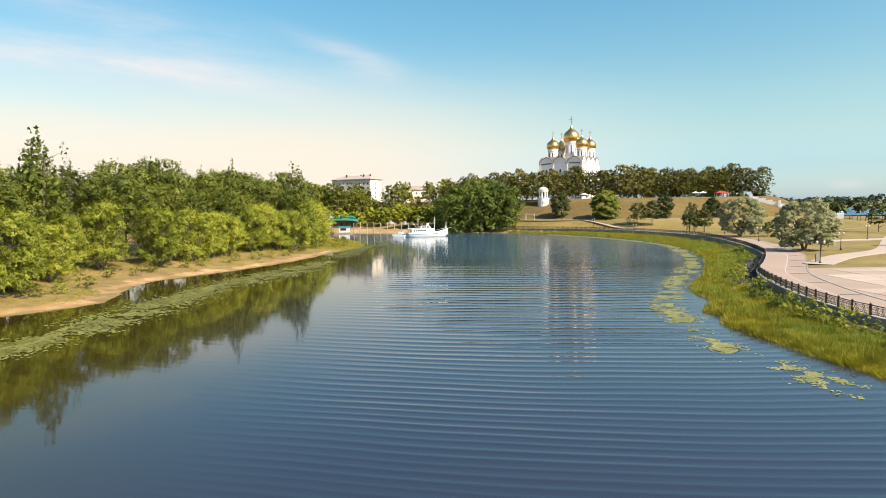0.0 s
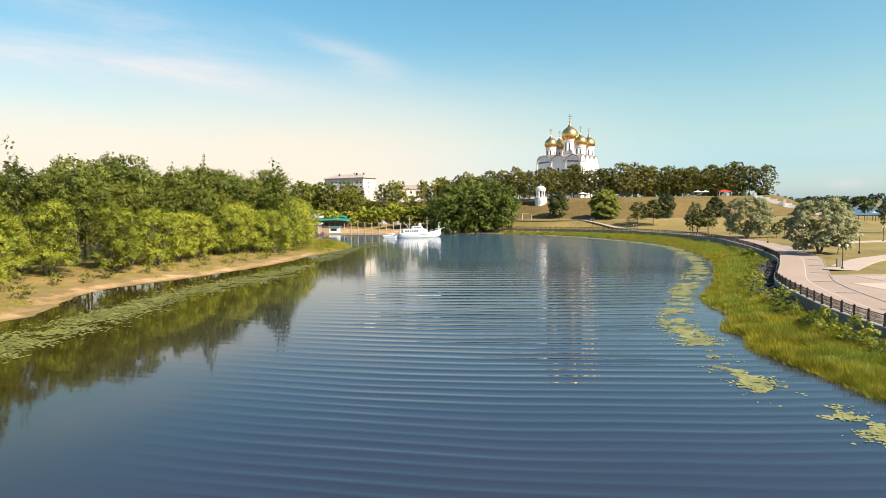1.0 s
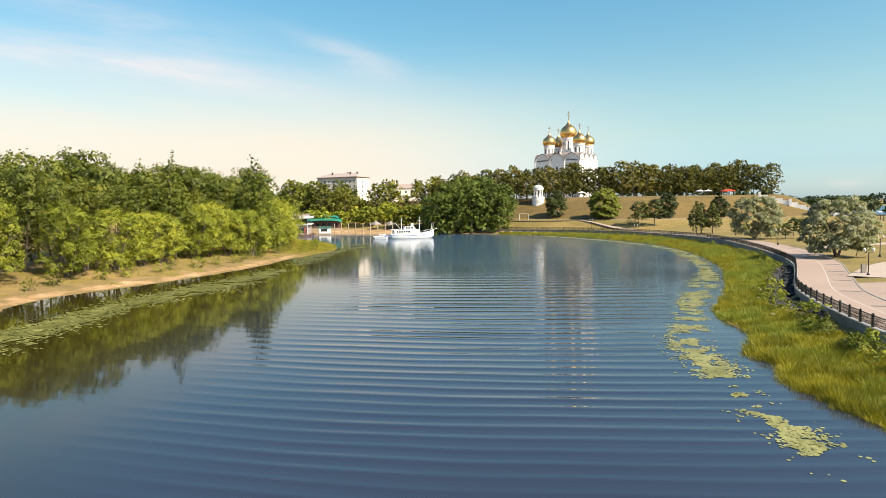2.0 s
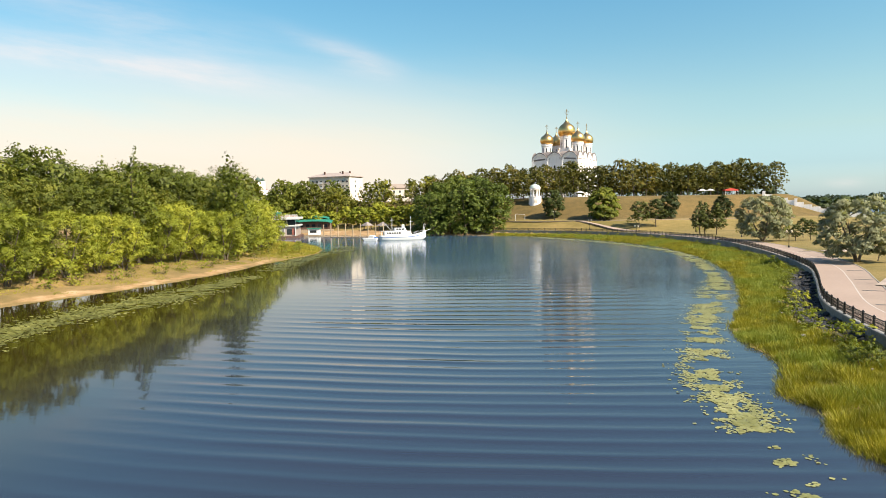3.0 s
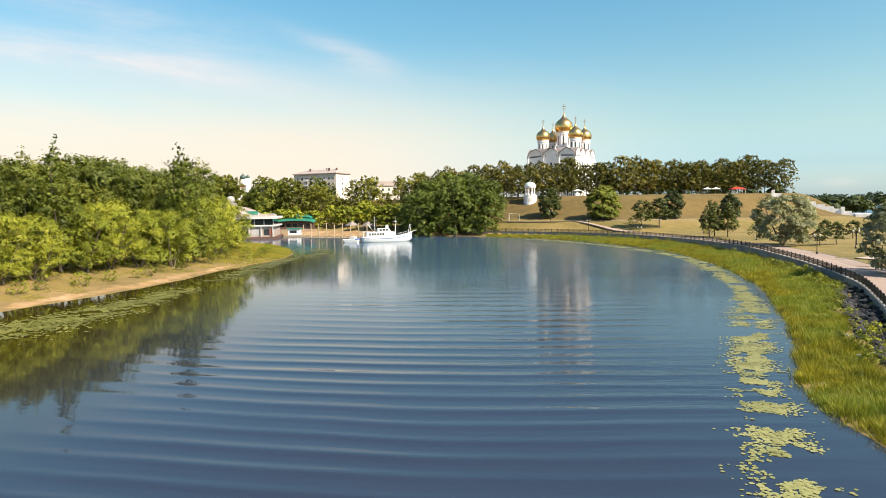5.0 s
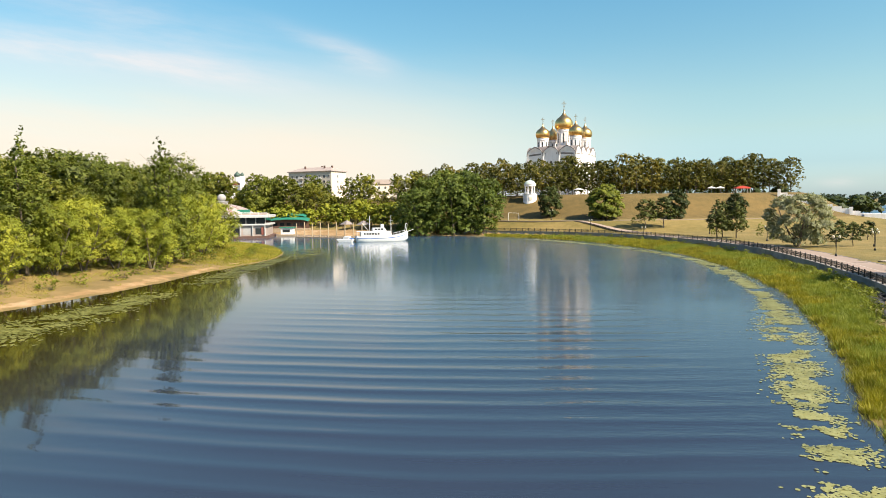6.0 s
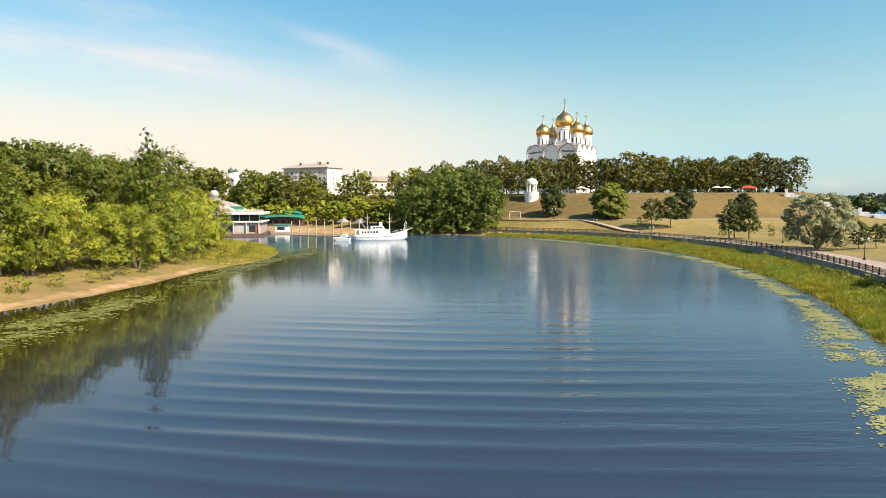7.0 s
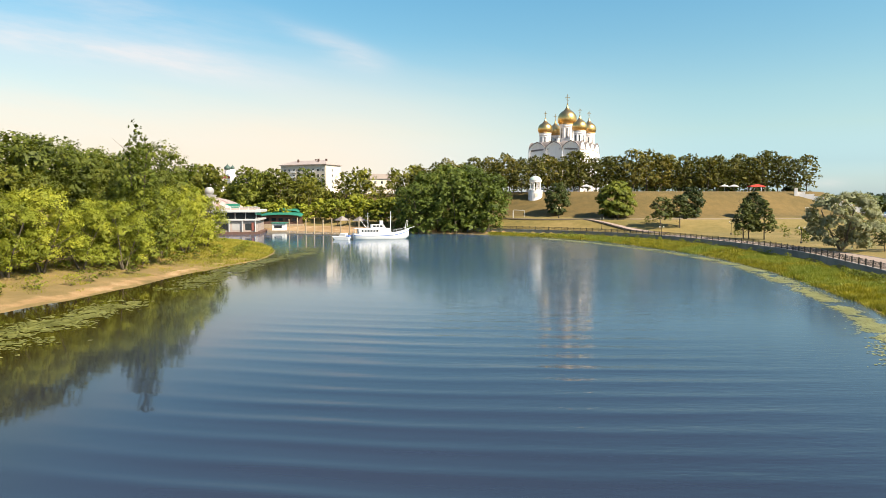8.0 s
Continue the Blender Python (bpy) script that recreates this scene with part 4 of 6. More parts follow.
def arch_panel(w, z0, z1, peak, thick, recess=False, steps=10):
    """A wall bay with a pointed round gable, in the plane y = 0, from x = 0 to w; its front faces -y."""
    pts = [(0, z0), (w, z0), (w, z1)]
    for k in range(1, steps):
        a = math.pi * k / steps
        rise = math.sin(a) ** 0.8 * (peak - z1)
        tip = 0.10 * (peak - z1) * max(0, 1 - abs(k - steps / 2) / 1.5)
        pts.append((w / 2 + w / 2 * math.cos(a), z1 + rise + tip))
    pts.append((0, z1))
    return pts


def slab_from(pts, y0, y1, bm=None):
    """An upright slab with the outline pts (x, z) between the depths y0 and y1."""
    bm = bm or bmesh.new()
    a = [bm.verts.new((x, y0, z)) for x, z in pts]
    b = [bm.verts.new((x, y1, z)) for x, z in pts]
    bm.faces.new(a), bm.faces.new(b[::-1])
    for k in range(len(pts)):
        j = (k + 1) % len(pts)
        bm.faces.new((a[j], a[k], b[k], b[j]))
    return bm


def cross_mesh(h):
    bm = bmesh.new()
    t = h * 0.026
    box(bm, -t, t, -t, t, 0, h)
    box(bm, -h * 0.26, h * 0.26, -t, t, h * 0.60, h * 0.66)
    box(bm, -h * 0.12, h * 0.12, -t, t, h * 0.80, h * 0.85)
    box(bm, -h * 0.15, h * 0.15, -t, t, -t, t, pose(0, 0, h * 0.36, 0, 22, 0))
    bmesh.ops.create_icosphere(bm, subdivisions=1, radius=h * 0.07, matrix=Matrix.Translation((0, 0, -h * 0.02)))
    return bm


def build_cathedral():
    U, V = Vector((-0.84, 0.545)), Vector((0.545, 0.84))
    L, R = 31.0, 31.0
    g = 15.6
    turn = math.degrees(math.atan2(U.y, U.x))
    m = Matrix(((U.x, V.x, 0, 81.0), (U.y, V.y, 0, 428.0), (0, 0, 1, g), (0, 0, 0, 1)))
    m = Matrix.Translation((81.0, 428.0, g)) @ Matrix.Rotation(math.atan2(V.y, V.x) - math.pi / 2, 4, "Z")
    c = thing("cathedral", m, "white stone cathedral with five gilded onion domes on the hill", "church")
    # local: x to the left face's far end is negative, y goes back along the other face
    top, peak = 25.2, 30.0
    walls = bmesh.new()
    box(walls, -L + 0.5, -0.5, 0.5, R - 0.5, -1, top + 1.2)
    part("wall", walls, "plaster", c)
    for face in range(4):
        n = 3 if face % 2 == 0 else 4
        w = L / n
        turnm = {0: pose(-L, 0, 0), 1: pose(0, 0, 0, 0, 0, 90), 2: pose(0, R, 0, 0, 0, 180), 3: pose(-L, R, 0, 0, 0, 270)}[face]
        for k in range(n):
            bay = part("wall_bay", slab_from(arch_panel(w - 0.1, -1, top, peak, 1), 0.0, 1.0), "plaster", c)
            bay.matrix_basis = turnm @ pose(k * w + 0.05, 0, 0)
            # raised arch band along the gable
            band = bmesh.new()
            outer, inner_ = arch_panel(w - 0.1, top, top, peak, 1)[2:], arch_panel(w - 1.9, top, top, peak - 0.9, 1)[2:]
            for (xa, za), (xb, zb), (xc, zc), (xd, zd) in zip(outer, outer[1:], inner_[1:], inner_):
                q = [(xa, za), (xb, zb), (xc + 0.9, zc), (xd + 0.9, zd)]
                fr = [band.verts.new((x, -0.35, z)) for x, z in q]
                bk = [band.verts.new((x, 0.003, z)) for x, z in q]
                band.faces.new(fr[::-1])
                for i in range(4):
                    j = (i + 1) % 4
                    band.faces.new((fr[i], fr[j], bk[j], bk[i]))
            bmesh.ops.remove_doubles(band, verts=band.verts, dist=0.004)
            part("arch_band", band, "plaster", bay)
            roof = bmesh.new()
            pts = arch_panel(w + 0.2, top, top + 0.15, peak + 0.18, 1)[2:]
            for (xa, za), (xb, zb) in zip(pts, pts[1:]):
                roof.faces.new([roof.verts.new(p) for p in ((xa - 0.15, -0.5, za), (xb - 0.15, -0.5, zb), (xb - 0.15, 12.0, zb + 0.9), (xa - 0.15, 12.0, za + 0.9))])
            bmesh.ops.remove_doubles(roof, verts=roof.verts, dist=0.004)
            part("gable_roof", roof, "roof_dark", bay)
            eave = bmesh.new()
            outer, inner_ = arch_panel(w + 0.1, top, top, peak + 0.55, 1)[2:], arch_panel(w - 0.1, top, top, peak, 1)[2:]
            for (xa, za), (xb, zb), (xc, zc), (xd, zd) in zip(outer, outer[1:], inner_[1:], inner_):
                q = [(xa - 0.1, za), (xb - 0.1, zb), (xc, zc), (xd, zd)]
                fr = [eave.verts.new((x, -0.55, z)) for x, z in q]
                bk = [eave.verts.new((x, 0.5, z)) for x, z in q]
                eave.faces.new(fr[::-1])
                for i in range(4):
                    j = (i + 1) % 4
                    eave.faces.new((fr[i], fr[j], bk[j], bk[i]))
            bmesh.ops.remove_doubles(eave, verts=eave.verts, dist=0.004)
            part("eave", eave, "roof_dark", bay)
            pil = part("pilaster", one_box(-0.45, 0.45, -0.5, 0.0, -1, top, 0.06), "plaster", bay)
            for zz, hh in ((17.2, 5.2), (6.5, 5.5)):
                win = thing_part("window", bay, w / 2 - 0.05, zz, hh)
    # drums and domes
    u1, u2, v1, v2 = -5.0, -26.6, 12.4, 27.3
    for (x, y, r, zd, hd, hc, lab) in ((u1, v1, 3.35, 37.2, 9.3, 3.9, "side"), (u2, v1, 3.35, 37.2, 9.3, 3.9, "side"), (u1, v2, 3.35, 37.2, 9.3, 3.9, "side"),
                                       (u2, v2, 3.35, 37.2, 9.3, 3.9, "side"), ((u1 + u2) / 2, (v1 + v2) / 2, 4.3, 42.3, 12.6, 5.4, "main")):
        prof = [(r + 0.5, 24), (r + 0.5, 27.5), (r, 27.8), (r, zd - 1.6), (r + 0.3, zd - 1.4), (r + 0.3, zd - 0.9), (r + 0.1, zd - 0.8), (r + 0.45, zd - 0.2), (r + 0.45, zd), (0, zd)]
        drum = part("drum", lathe(prof, 32, at=(x, y)), "plaster", c, smooth=False)
        for k in range(8):
            a = 2 * math.pi * (k + 0.5) / 8
            b = one_box(-0.32, 0.32, -0.06, 0.1, zd - 8.2, zd - 2.4)
            w_ = part("drum_window", b, "glass", drum)
            w_.matrix_basis = Matrix.Translation((x, y, 0)) @ Matrix.Rotation(a, 4, "Z") @ Matrix.Translation((0, -r, 0))
            col = part("half_column", lathe([(0.2, zd - 9.2), (0.2, zd - 1.6)], 6), "plaster", drum)
            col.matrix_basis = Matrix.Translation((x, y, 0)) @ Matrix.Rotation(a + math.pi / 8, 4, "Z") @ Matrix.Translation((0, -r - 0.05, 0))
        dome = part("dome", lathe(onion(r * 1.32, zd, hd), 36, at=(x, y)), "gold", c, "gilded onion dome", smooth=True)
        cr = part("cross", cross_mesh(hc), "gilt_dull", dome, "dull gilded cross on a ball")
        cr.matrix_basis = pose(x, y, zd + hd, 0, 0, -turn + 180 - 8)
    # lower altar range at the far end of the long face
    apse = bmesh.new()
    box(apse, -L - 3.4, -L, 3, R - 3, -1, 21.5)
    part("side_aisle", apse, "plaster", c)


def thing_part(name, bay, x, z, h):
    w = part(name, slab_from([(x - 0.6, z), (x + 0.6, z), (x + 0.6, z + h - 0.6), (x + 0.3, z + h - 0.1), (x, z + h), (x - 0.3, z + h - 0.1), (x - 0.6, z + h - 0.6)], -0.03, 0.2), "glass", bay)
    return w


build_cathedral()


def build_rotunda():
    x, y = 43.7, 337.0
    z = 13.6
    t = thing("rotunda", pose(x, y, z) @ Matrix.Diagonal((0.94, 0.94, 0.96, 1)), "white columned garden rotunda with a pale domed roof on the slope", "pavilion")
    part("base", lathe([(3.2, -1.6), (3.2, 3.0), (3.35, 3.05), (3.35, 3.3), (0, 3.3)], 24), "plaster", t)
    part("doorway", one_box(-0.7, 0.7, -3.3, -3.1, 0.3, 1.9), "plaster_warm", t)
    for k in range(8):
        a = 2 * math.pi * (k + 0.5) / 8
        part("column", lathe([(0.34, 3.3), (0.34, 3.5), (0.25, 3.55), (0.22, 6.6), (0.34, 6.7), (0.34, 6.85)], 10, at=(2.25 * math.cos(a), 2.25 * math.sin(a))), "plaster", t)
    part("entablature", lathe([(1.9, 6.85), (2.75, 6.85), (2.75, 7.5), (2.95, 7.55), (2.95, 7.75), (1.9, 7.75), (1.9, 6.85)], 24), "plaster", t)
    part("dome", lathe([(2.75, 7.75), (2.6, 8.2), (2.2, 8.75), (1.5, 9.2), (0.7, 9.45), (0.15, 9.5), (0.1, 9.8), (0, 9.85)], 24), "copper_green", t, "pale green domed roof", smooth=True)


build_rotunda()


# ---------------------------------------------------------------- houses beyond the trees
def window_on(parent, m, w, h, bars=True):
    f = bmesh.new()
    for x0, x1, z0, z1 in ((-w / 2, w / 2, -h / 2, -h / 2 + 0.08), (-w / 2, w / 2, h / 2 - 0.08, h / 2), (-w / 2, -w / 2 + 0.08, -h / 2 + 0.08, h / 2 - 0.08), (w / 2 - 0.08, w / 2, -h / 2 + 0.08, h / 2 - 0.08), (-0.03, 0.03, -h / 2 + 0.08, h / 2 - 0.08)):
        box(f, x0, x1, -0.06, 0.0, z0, z1)
    win = part("window", f, "white", parent)
    win.matrix_basis = m
    part("pane", one_box(-w / 2 + 0.07, w / 2 - 0.07, -0.02, 0.01, -h / 2 + 0.07, h / 2 - 0.07), "glass", win)
    return win


def build_house():
    """The five-storey block: a long facade and a blank end wall."""
    h, L, D = 16.8, 31.0, 14.5
    a = radians(-25)
    m = Matrix.Translation((-60.5, 420, 15.6)) @ Matrix.Rotation(a, 4, "Z")
    t = thing("apartment_house", m, "cream five-storey block with a low hipped roof and chimneys", "house")
    part("wall", one_box(-L, 0, 0, D, -4, h, 0.05), "plaster_warm", t)
    bm = bmesh.new()
    e, ridge = 0.7, 3.0
    low = [bm.verts.new(p) for p in ((-L - e, -e, h), (e, -e, h), (e, D + e, h), (-L - e, D + e, h))]
    lip = [bm.verts.new(p) for p in ((-L - e, -e, h + 0.35), (e, -e, h + 0.35), (e, D + e, h + 0.35), (-L - e, D + e, h + 0.35))]
    top = [bm.verts.new(p) for p in ((-L + 5, D / 2, h + ridge), (-5, D / 2, h + ridge))]
    bm.faces.new(low[::-1])
    for k in range(4):
        bm.faces.new((low[k], low[(k + 1) % 4], lip[(k + 1) % 4], lip[k]))
    bm.faces.new((lip[0], lip[1], top[1], top[0])), bm.faces.new((lip[1], lip[2], top[1]))
    bm.faces.new((lip[2], lip[3], top[0], top[1])), bm.faces.new((lip[3], lip[0], top[0]))
    roof = part("roof", bm, "roof_house", t)
    for x, y in ((-22, 4.5), (-12, 7.5), (-8, 4.5), (-3.8, 6.2)):
        part("chimney", one_box(x - 0.45, x + 0.45, y - 0.4, y + 0.4, h + 0.6, h + 3.6, 0.04), "wood_dark", roof)
    for k in range(5):
        for i in range(9):
            x, z = -28.2 + i * 3.3, 1.7 + k * 3.05
            window_on(t, pose(x, -0.004, z), 1.5, 1.6)
    for k in range(5):
        window_on(t, pose(0.004, 6.2, 1.7 + k * 3.05, 0, 0, 90), 1.2, 1.6)
    for k in range(1, 5):
        for i in (2, 6):
            b = bmesh.new()
            x, z = -28.2 + i * 3.3, 0.6 + k * 3.05
            box(b, x - 1.5, x + 1.5, -1.1, -0.01, z - 0.12, z)
            box(b, x - 1.5, x + 1.5, -1.1, -1.04, z, z + 0.95)
            part("balcony", b, "white", t)


build_house()


def build_low_house():
    t = thing("town_house", Matrix.Translation((-30, 425, 14.2)) @ Matrix.Rotation(radians(14), 4, "Z"), "pale plastered house half hidden by trees", "house")
    part("wall", one_box(-9, 9, 0, 10, -4, 10.5, 0.05), "plaster_warm", t)
    bm = slab_from([(-9.6, 10.5), (9.6, 10.5), (6, 13.2), (-6, 13.2)], -0.6, 10.6)
    part("roof", bm, "roof_pale", t)
    for i in range(5):
        for k in range(3):
            window_on(t, pose(-7.2 + i * 3.6, -0.004, 2 + k * 3.2), 1.3, 1.7)


build_low_house()


def build_small_church():
    x, y = -150, 520
    t = thing("church", pose(x, y, 17.6) @ Matrix.Diagonal((0.70, 0.70, 0.72, 1)), "small white church with a dark dome beyond the trees", "church")
    part("nave", one_box(-7, 7, 0, 16, -3, 15, 0.05), "plaster", t)
    part("nave_roof", slab_from([(-7.4, 15), (7.4, 15), (0, 18)], -0.4, 16.4), "roof_red", t)
    part("drum", lathe([(2.6, 14), (2.6, 23), (2.9, 23.1), (2.9, 23.6), (0, 23.6)], 16, at=(-1, 6)), "plaster", t)
    part("dome", lathe(onion(3.3, 23.6, 6.5), 18, at=(-1, 6)), "dome_dark", t, "dark green onion dome", smooth=True)
    part("belfry", one_box(5, 9, -4, 0, -3, 24, 0.05), "plaster", t)
    part("belfry_dome", lathe(onion(2.0, 24, 4.5), 12, at=(7, -2)), "dome_dark", t, smooth=True)


build_small_church()


# ---------------------------------------------------------------- the harbour: floating pavilion, hut, jetty, ship
def build_pavilion():
    m = Matrix.Translation((-63.2, 301, 0)) @ Matrix.Rotation(radians(10), 4, "Z")
    t = thing("floating_restaurant", m, "white two-storey floating pavilion with a banded domed roof on the water", "pavilion")
    L, D = 38.0, 22.0
    part("pontoon", one_box(-L - 1, 1.2, -1.5, D + 1, -0.6, 0.9, 0.1), "wood_dark", t)
    part("lower_wall", one_box(-L, 0, 0, D, 0.9, 5.2, 0.05), "roof_pale", t)
    part("deck", one_box(-L - 0.8, 0.9, -0.9, D + 0.8, 5.0, 5.6, 0.06), "white_dull", t)
    part("glazed_hall", one_box(-L + 0.6, -0.8, 0.6, D - 0.6, 5.6, 8.0), "glass", t)
    part("upper_deck", one_box(-L - 1, 1.2, -1.1, D + 1, 8.0, 9.0, 0.1), "white_dull", t, "white roof fascia")
    for k in range(11):
        x = -L + 0.4 + k * 3.72
        part("mullion", one_box(x - 0.12, x + 0.12, 0.4, 0.6, 5.6, 8.0), "roof_grey", t)
    for k in range(8):
        x = -L + 3.0 + k * 4.6
        part("lower_window", one_box(x - 1.5, x + 1.5, -0.05, 0.1, 1.5, 3.9), "glass" if k % 3 else "roof_grey", t)
    for k in range(9):
        x = -L + 0.6 + k * 4.6
        part("column", one_box(x - 0.16, x + 0.16, -0.8, -0.5, 0.9, 5.0), "white_dull", t)
    for k in range(13):
        x = -L + k * 3.2
        part("rail_post", one_box(x - 0.05, x + 0.05, -0.75, -0.65, 9.0, 10.1), "white", t)
    part("top_rail", one_box(-L, 0.4, -0.76, -0.64, 10.05, 10.15), "white", t)
    part("roof_terrace", one_box(-L + 1, -1.2, 1.0, D - 1, 9.0, 9.7, 0.05), "roof_pale", t)
    # low dome of alternating bands, with a ball on top
    cx, cy, rx = -18.5, 11.0, 12.5
    for k in range(48):
        bm = bmesh.new()
        rows = [(1.0, 9.1), (0.93, 10.3), (0.78, 11.5), (0.55, 12.6), (0.28, 13.4), (0.16, 13.7)]
        a0, a1 = 2 * math.pi * k / 48, 2 * math.pi * (k + 1) / 48
        for (ra, za), (rb, zb) in zip(rows, rows[1:]):
            bm.faces.new([bm.verts.new((cx + rx * r * math.cos(a), cy + rx * r * math.sin(a), z)) for r, a, z in ((ra, a0, za), (ra, a1, za), (rb, a1, zb), (rb, a0, zb))])
        bmesh.ops.remove_doubles(bm, verts=bm.verts, dist=0.01)
        part("roof_band", bm, "roof_pale" if k % 3 else "roof_brown", t)
    part("lantern", lathe([(2.3, 13.3), (2.3, 14.2), (2.6, 14.25), (2.6, 14.5), (1.2, 14.6)], 20, at=(cx, cy)), "roof_grey", t)
    part("ball", lathe([(0.8, 14.5), (1.5, 15.1), (1.75, 15.9), (1.5, 16.8), (0.8, 17.4), (0, 17.55)], 20, at=(cx, cy)), "roof_grey", t, "pale grey ball on the dome", smooth=True)
    part("stair_tower", one_box(-12, -7, 3, 7, 9.1, 11.2, 0.05), "roof_green", t)
    part("awning", one_box(-2.0, -0.6, -0.3, 0.02, 1.4, 4.4), "roof_red", t, "dull red panel beside the entrance")


def build_hut():
    m = Matrix.Translation((-63, 345, 2.0)) @ Matrix.Rotation(radians(4), 4, "Z")
    t = thing("boathouse", m, "dark timber boathouse with curved green roofs on the shore", "boathouse")
    part("wall", one_box(-11, 5, 0, 9, -1, 4.2), "wood_dark", t)
    for (x0, x1, y0, y1, za, zb, zc) in ((-12, 6, -2.0, 5, 3.4, 4.3, 3.0), (-7, 4, 4, 11, 5.3, 6.0, 5.4)):
        bm = bmesh.new()
        n = 10
        rows = []
        for k in range(n + 1):
            f = k / n
            z = za + (zb - za) * math.sin(math.pi * (0.12 + 0.76 * f)) - (0.4 if f in (0, 1) else 0)
            rows.append([bm.verts.new((x0 + (x1 - x0) * f, y, z + dz + 0.14 * (y - y0))) for y in (y0, y1) for dz in (0, 0.25)])
        for p, q in zip(rows, rows[1:]):
            bm.faces.new((p[1], q[1], q[3], p[3])), bm.faces.new((p[0], q[0], q[1], p[1])), bm.faces.new((p[2], p[3], q[3], q[2])), bm.faces.new((p[0], p[2], q[2], q[0]))
        part("roof", bm, "roof_green", t)
    for k in range(5):
        part("window", one_box(-10 + k * 3.0, -8.2 + k * 3.0, -0.06, 0.0, 1.4, 2.8), "glass", t)
    part("terrace", one_box(-11, 7, -4, 0, -1.5, 0.25), "wood", t)
    t2 = thing("kiosk", Matrix.Translation((-60, 318, 0)), "small pale landing hut with a flat green roof", "hut")
    part("pontoon", one_box(-3, 4, -2.5, 2.5, -0.4, 0.7, 0.05), "wood", t2)
    part("wall", one_box(-2, 3, -1.6, 1.6, 0.7, 3.4), "white", t2)
    part("window", one_box(-1.2, 1.8, -1.66, -1.6, 1.6, 2.7), "glass", t2)
    part("roof", one_box(-2.5, 3.5, -2.1, 2.1, 3.4, 3.75, 0.05), "roof_green", t2)
    for x, y in ((-30, 334), (-21, 336), (-38, 338), (-12, 331)):
        g = thing("gazebo", pose(x, y, height(x, y)), "small open timber gazebo with a brown hipped roof", "gazebo", "gazebos on the shore")
        for a, b in ((-1.8, -1.8), (1.8, -1.8), (1.8, 1.8), (-1.8, 1.8)):
            part("post", one_box(a - 0.1, a + 0.1, b - 0.1, b + 0.1, -0.4, 2.5), "wood_dark", g)
        part("roof", lathe([(3.3, 2.4), (3.35, 2.5), (0.2, 4.3), (0, 4.35)], 4), "roof_dark", g)


def build_jetty():
    """The line of mooring piles with low floating walkways."""
    j = thing("jetty", None, "low wooden floating jetty with tall pale mooring piles", "jetty")
    for k in range(9):
        x, y = -52 + k * 3.45, 303 - k * 1.55
        part("mooring_post", lathe([(0.2, -1.5), (0.2, 5.4 + 0.5 * (k % 2)), (0.0, 5.6 + 0.5 * (k % 2))], 8, at=(x, y)), "pile", j)
        if k < 8:
            bm = bmesh.new()
            box(bm, -1.6, 1.6, -0.5, 0.5, -0.1, 0.28)
            p = part("float", bm, "wood", j)
            p.matrix_basis = pose(x + 1.7, y - 0.5, 0.0, 0, 0, -24)
        for q in range(2):
            part("finger", one_box(-0.3, 0.3, 0, 6, 0, 0.25), "wood", j).matrix_basis = pose(x + 0.6 * q, y + 0.6, 0, 0, 0, rng.uniform(-6, 6))


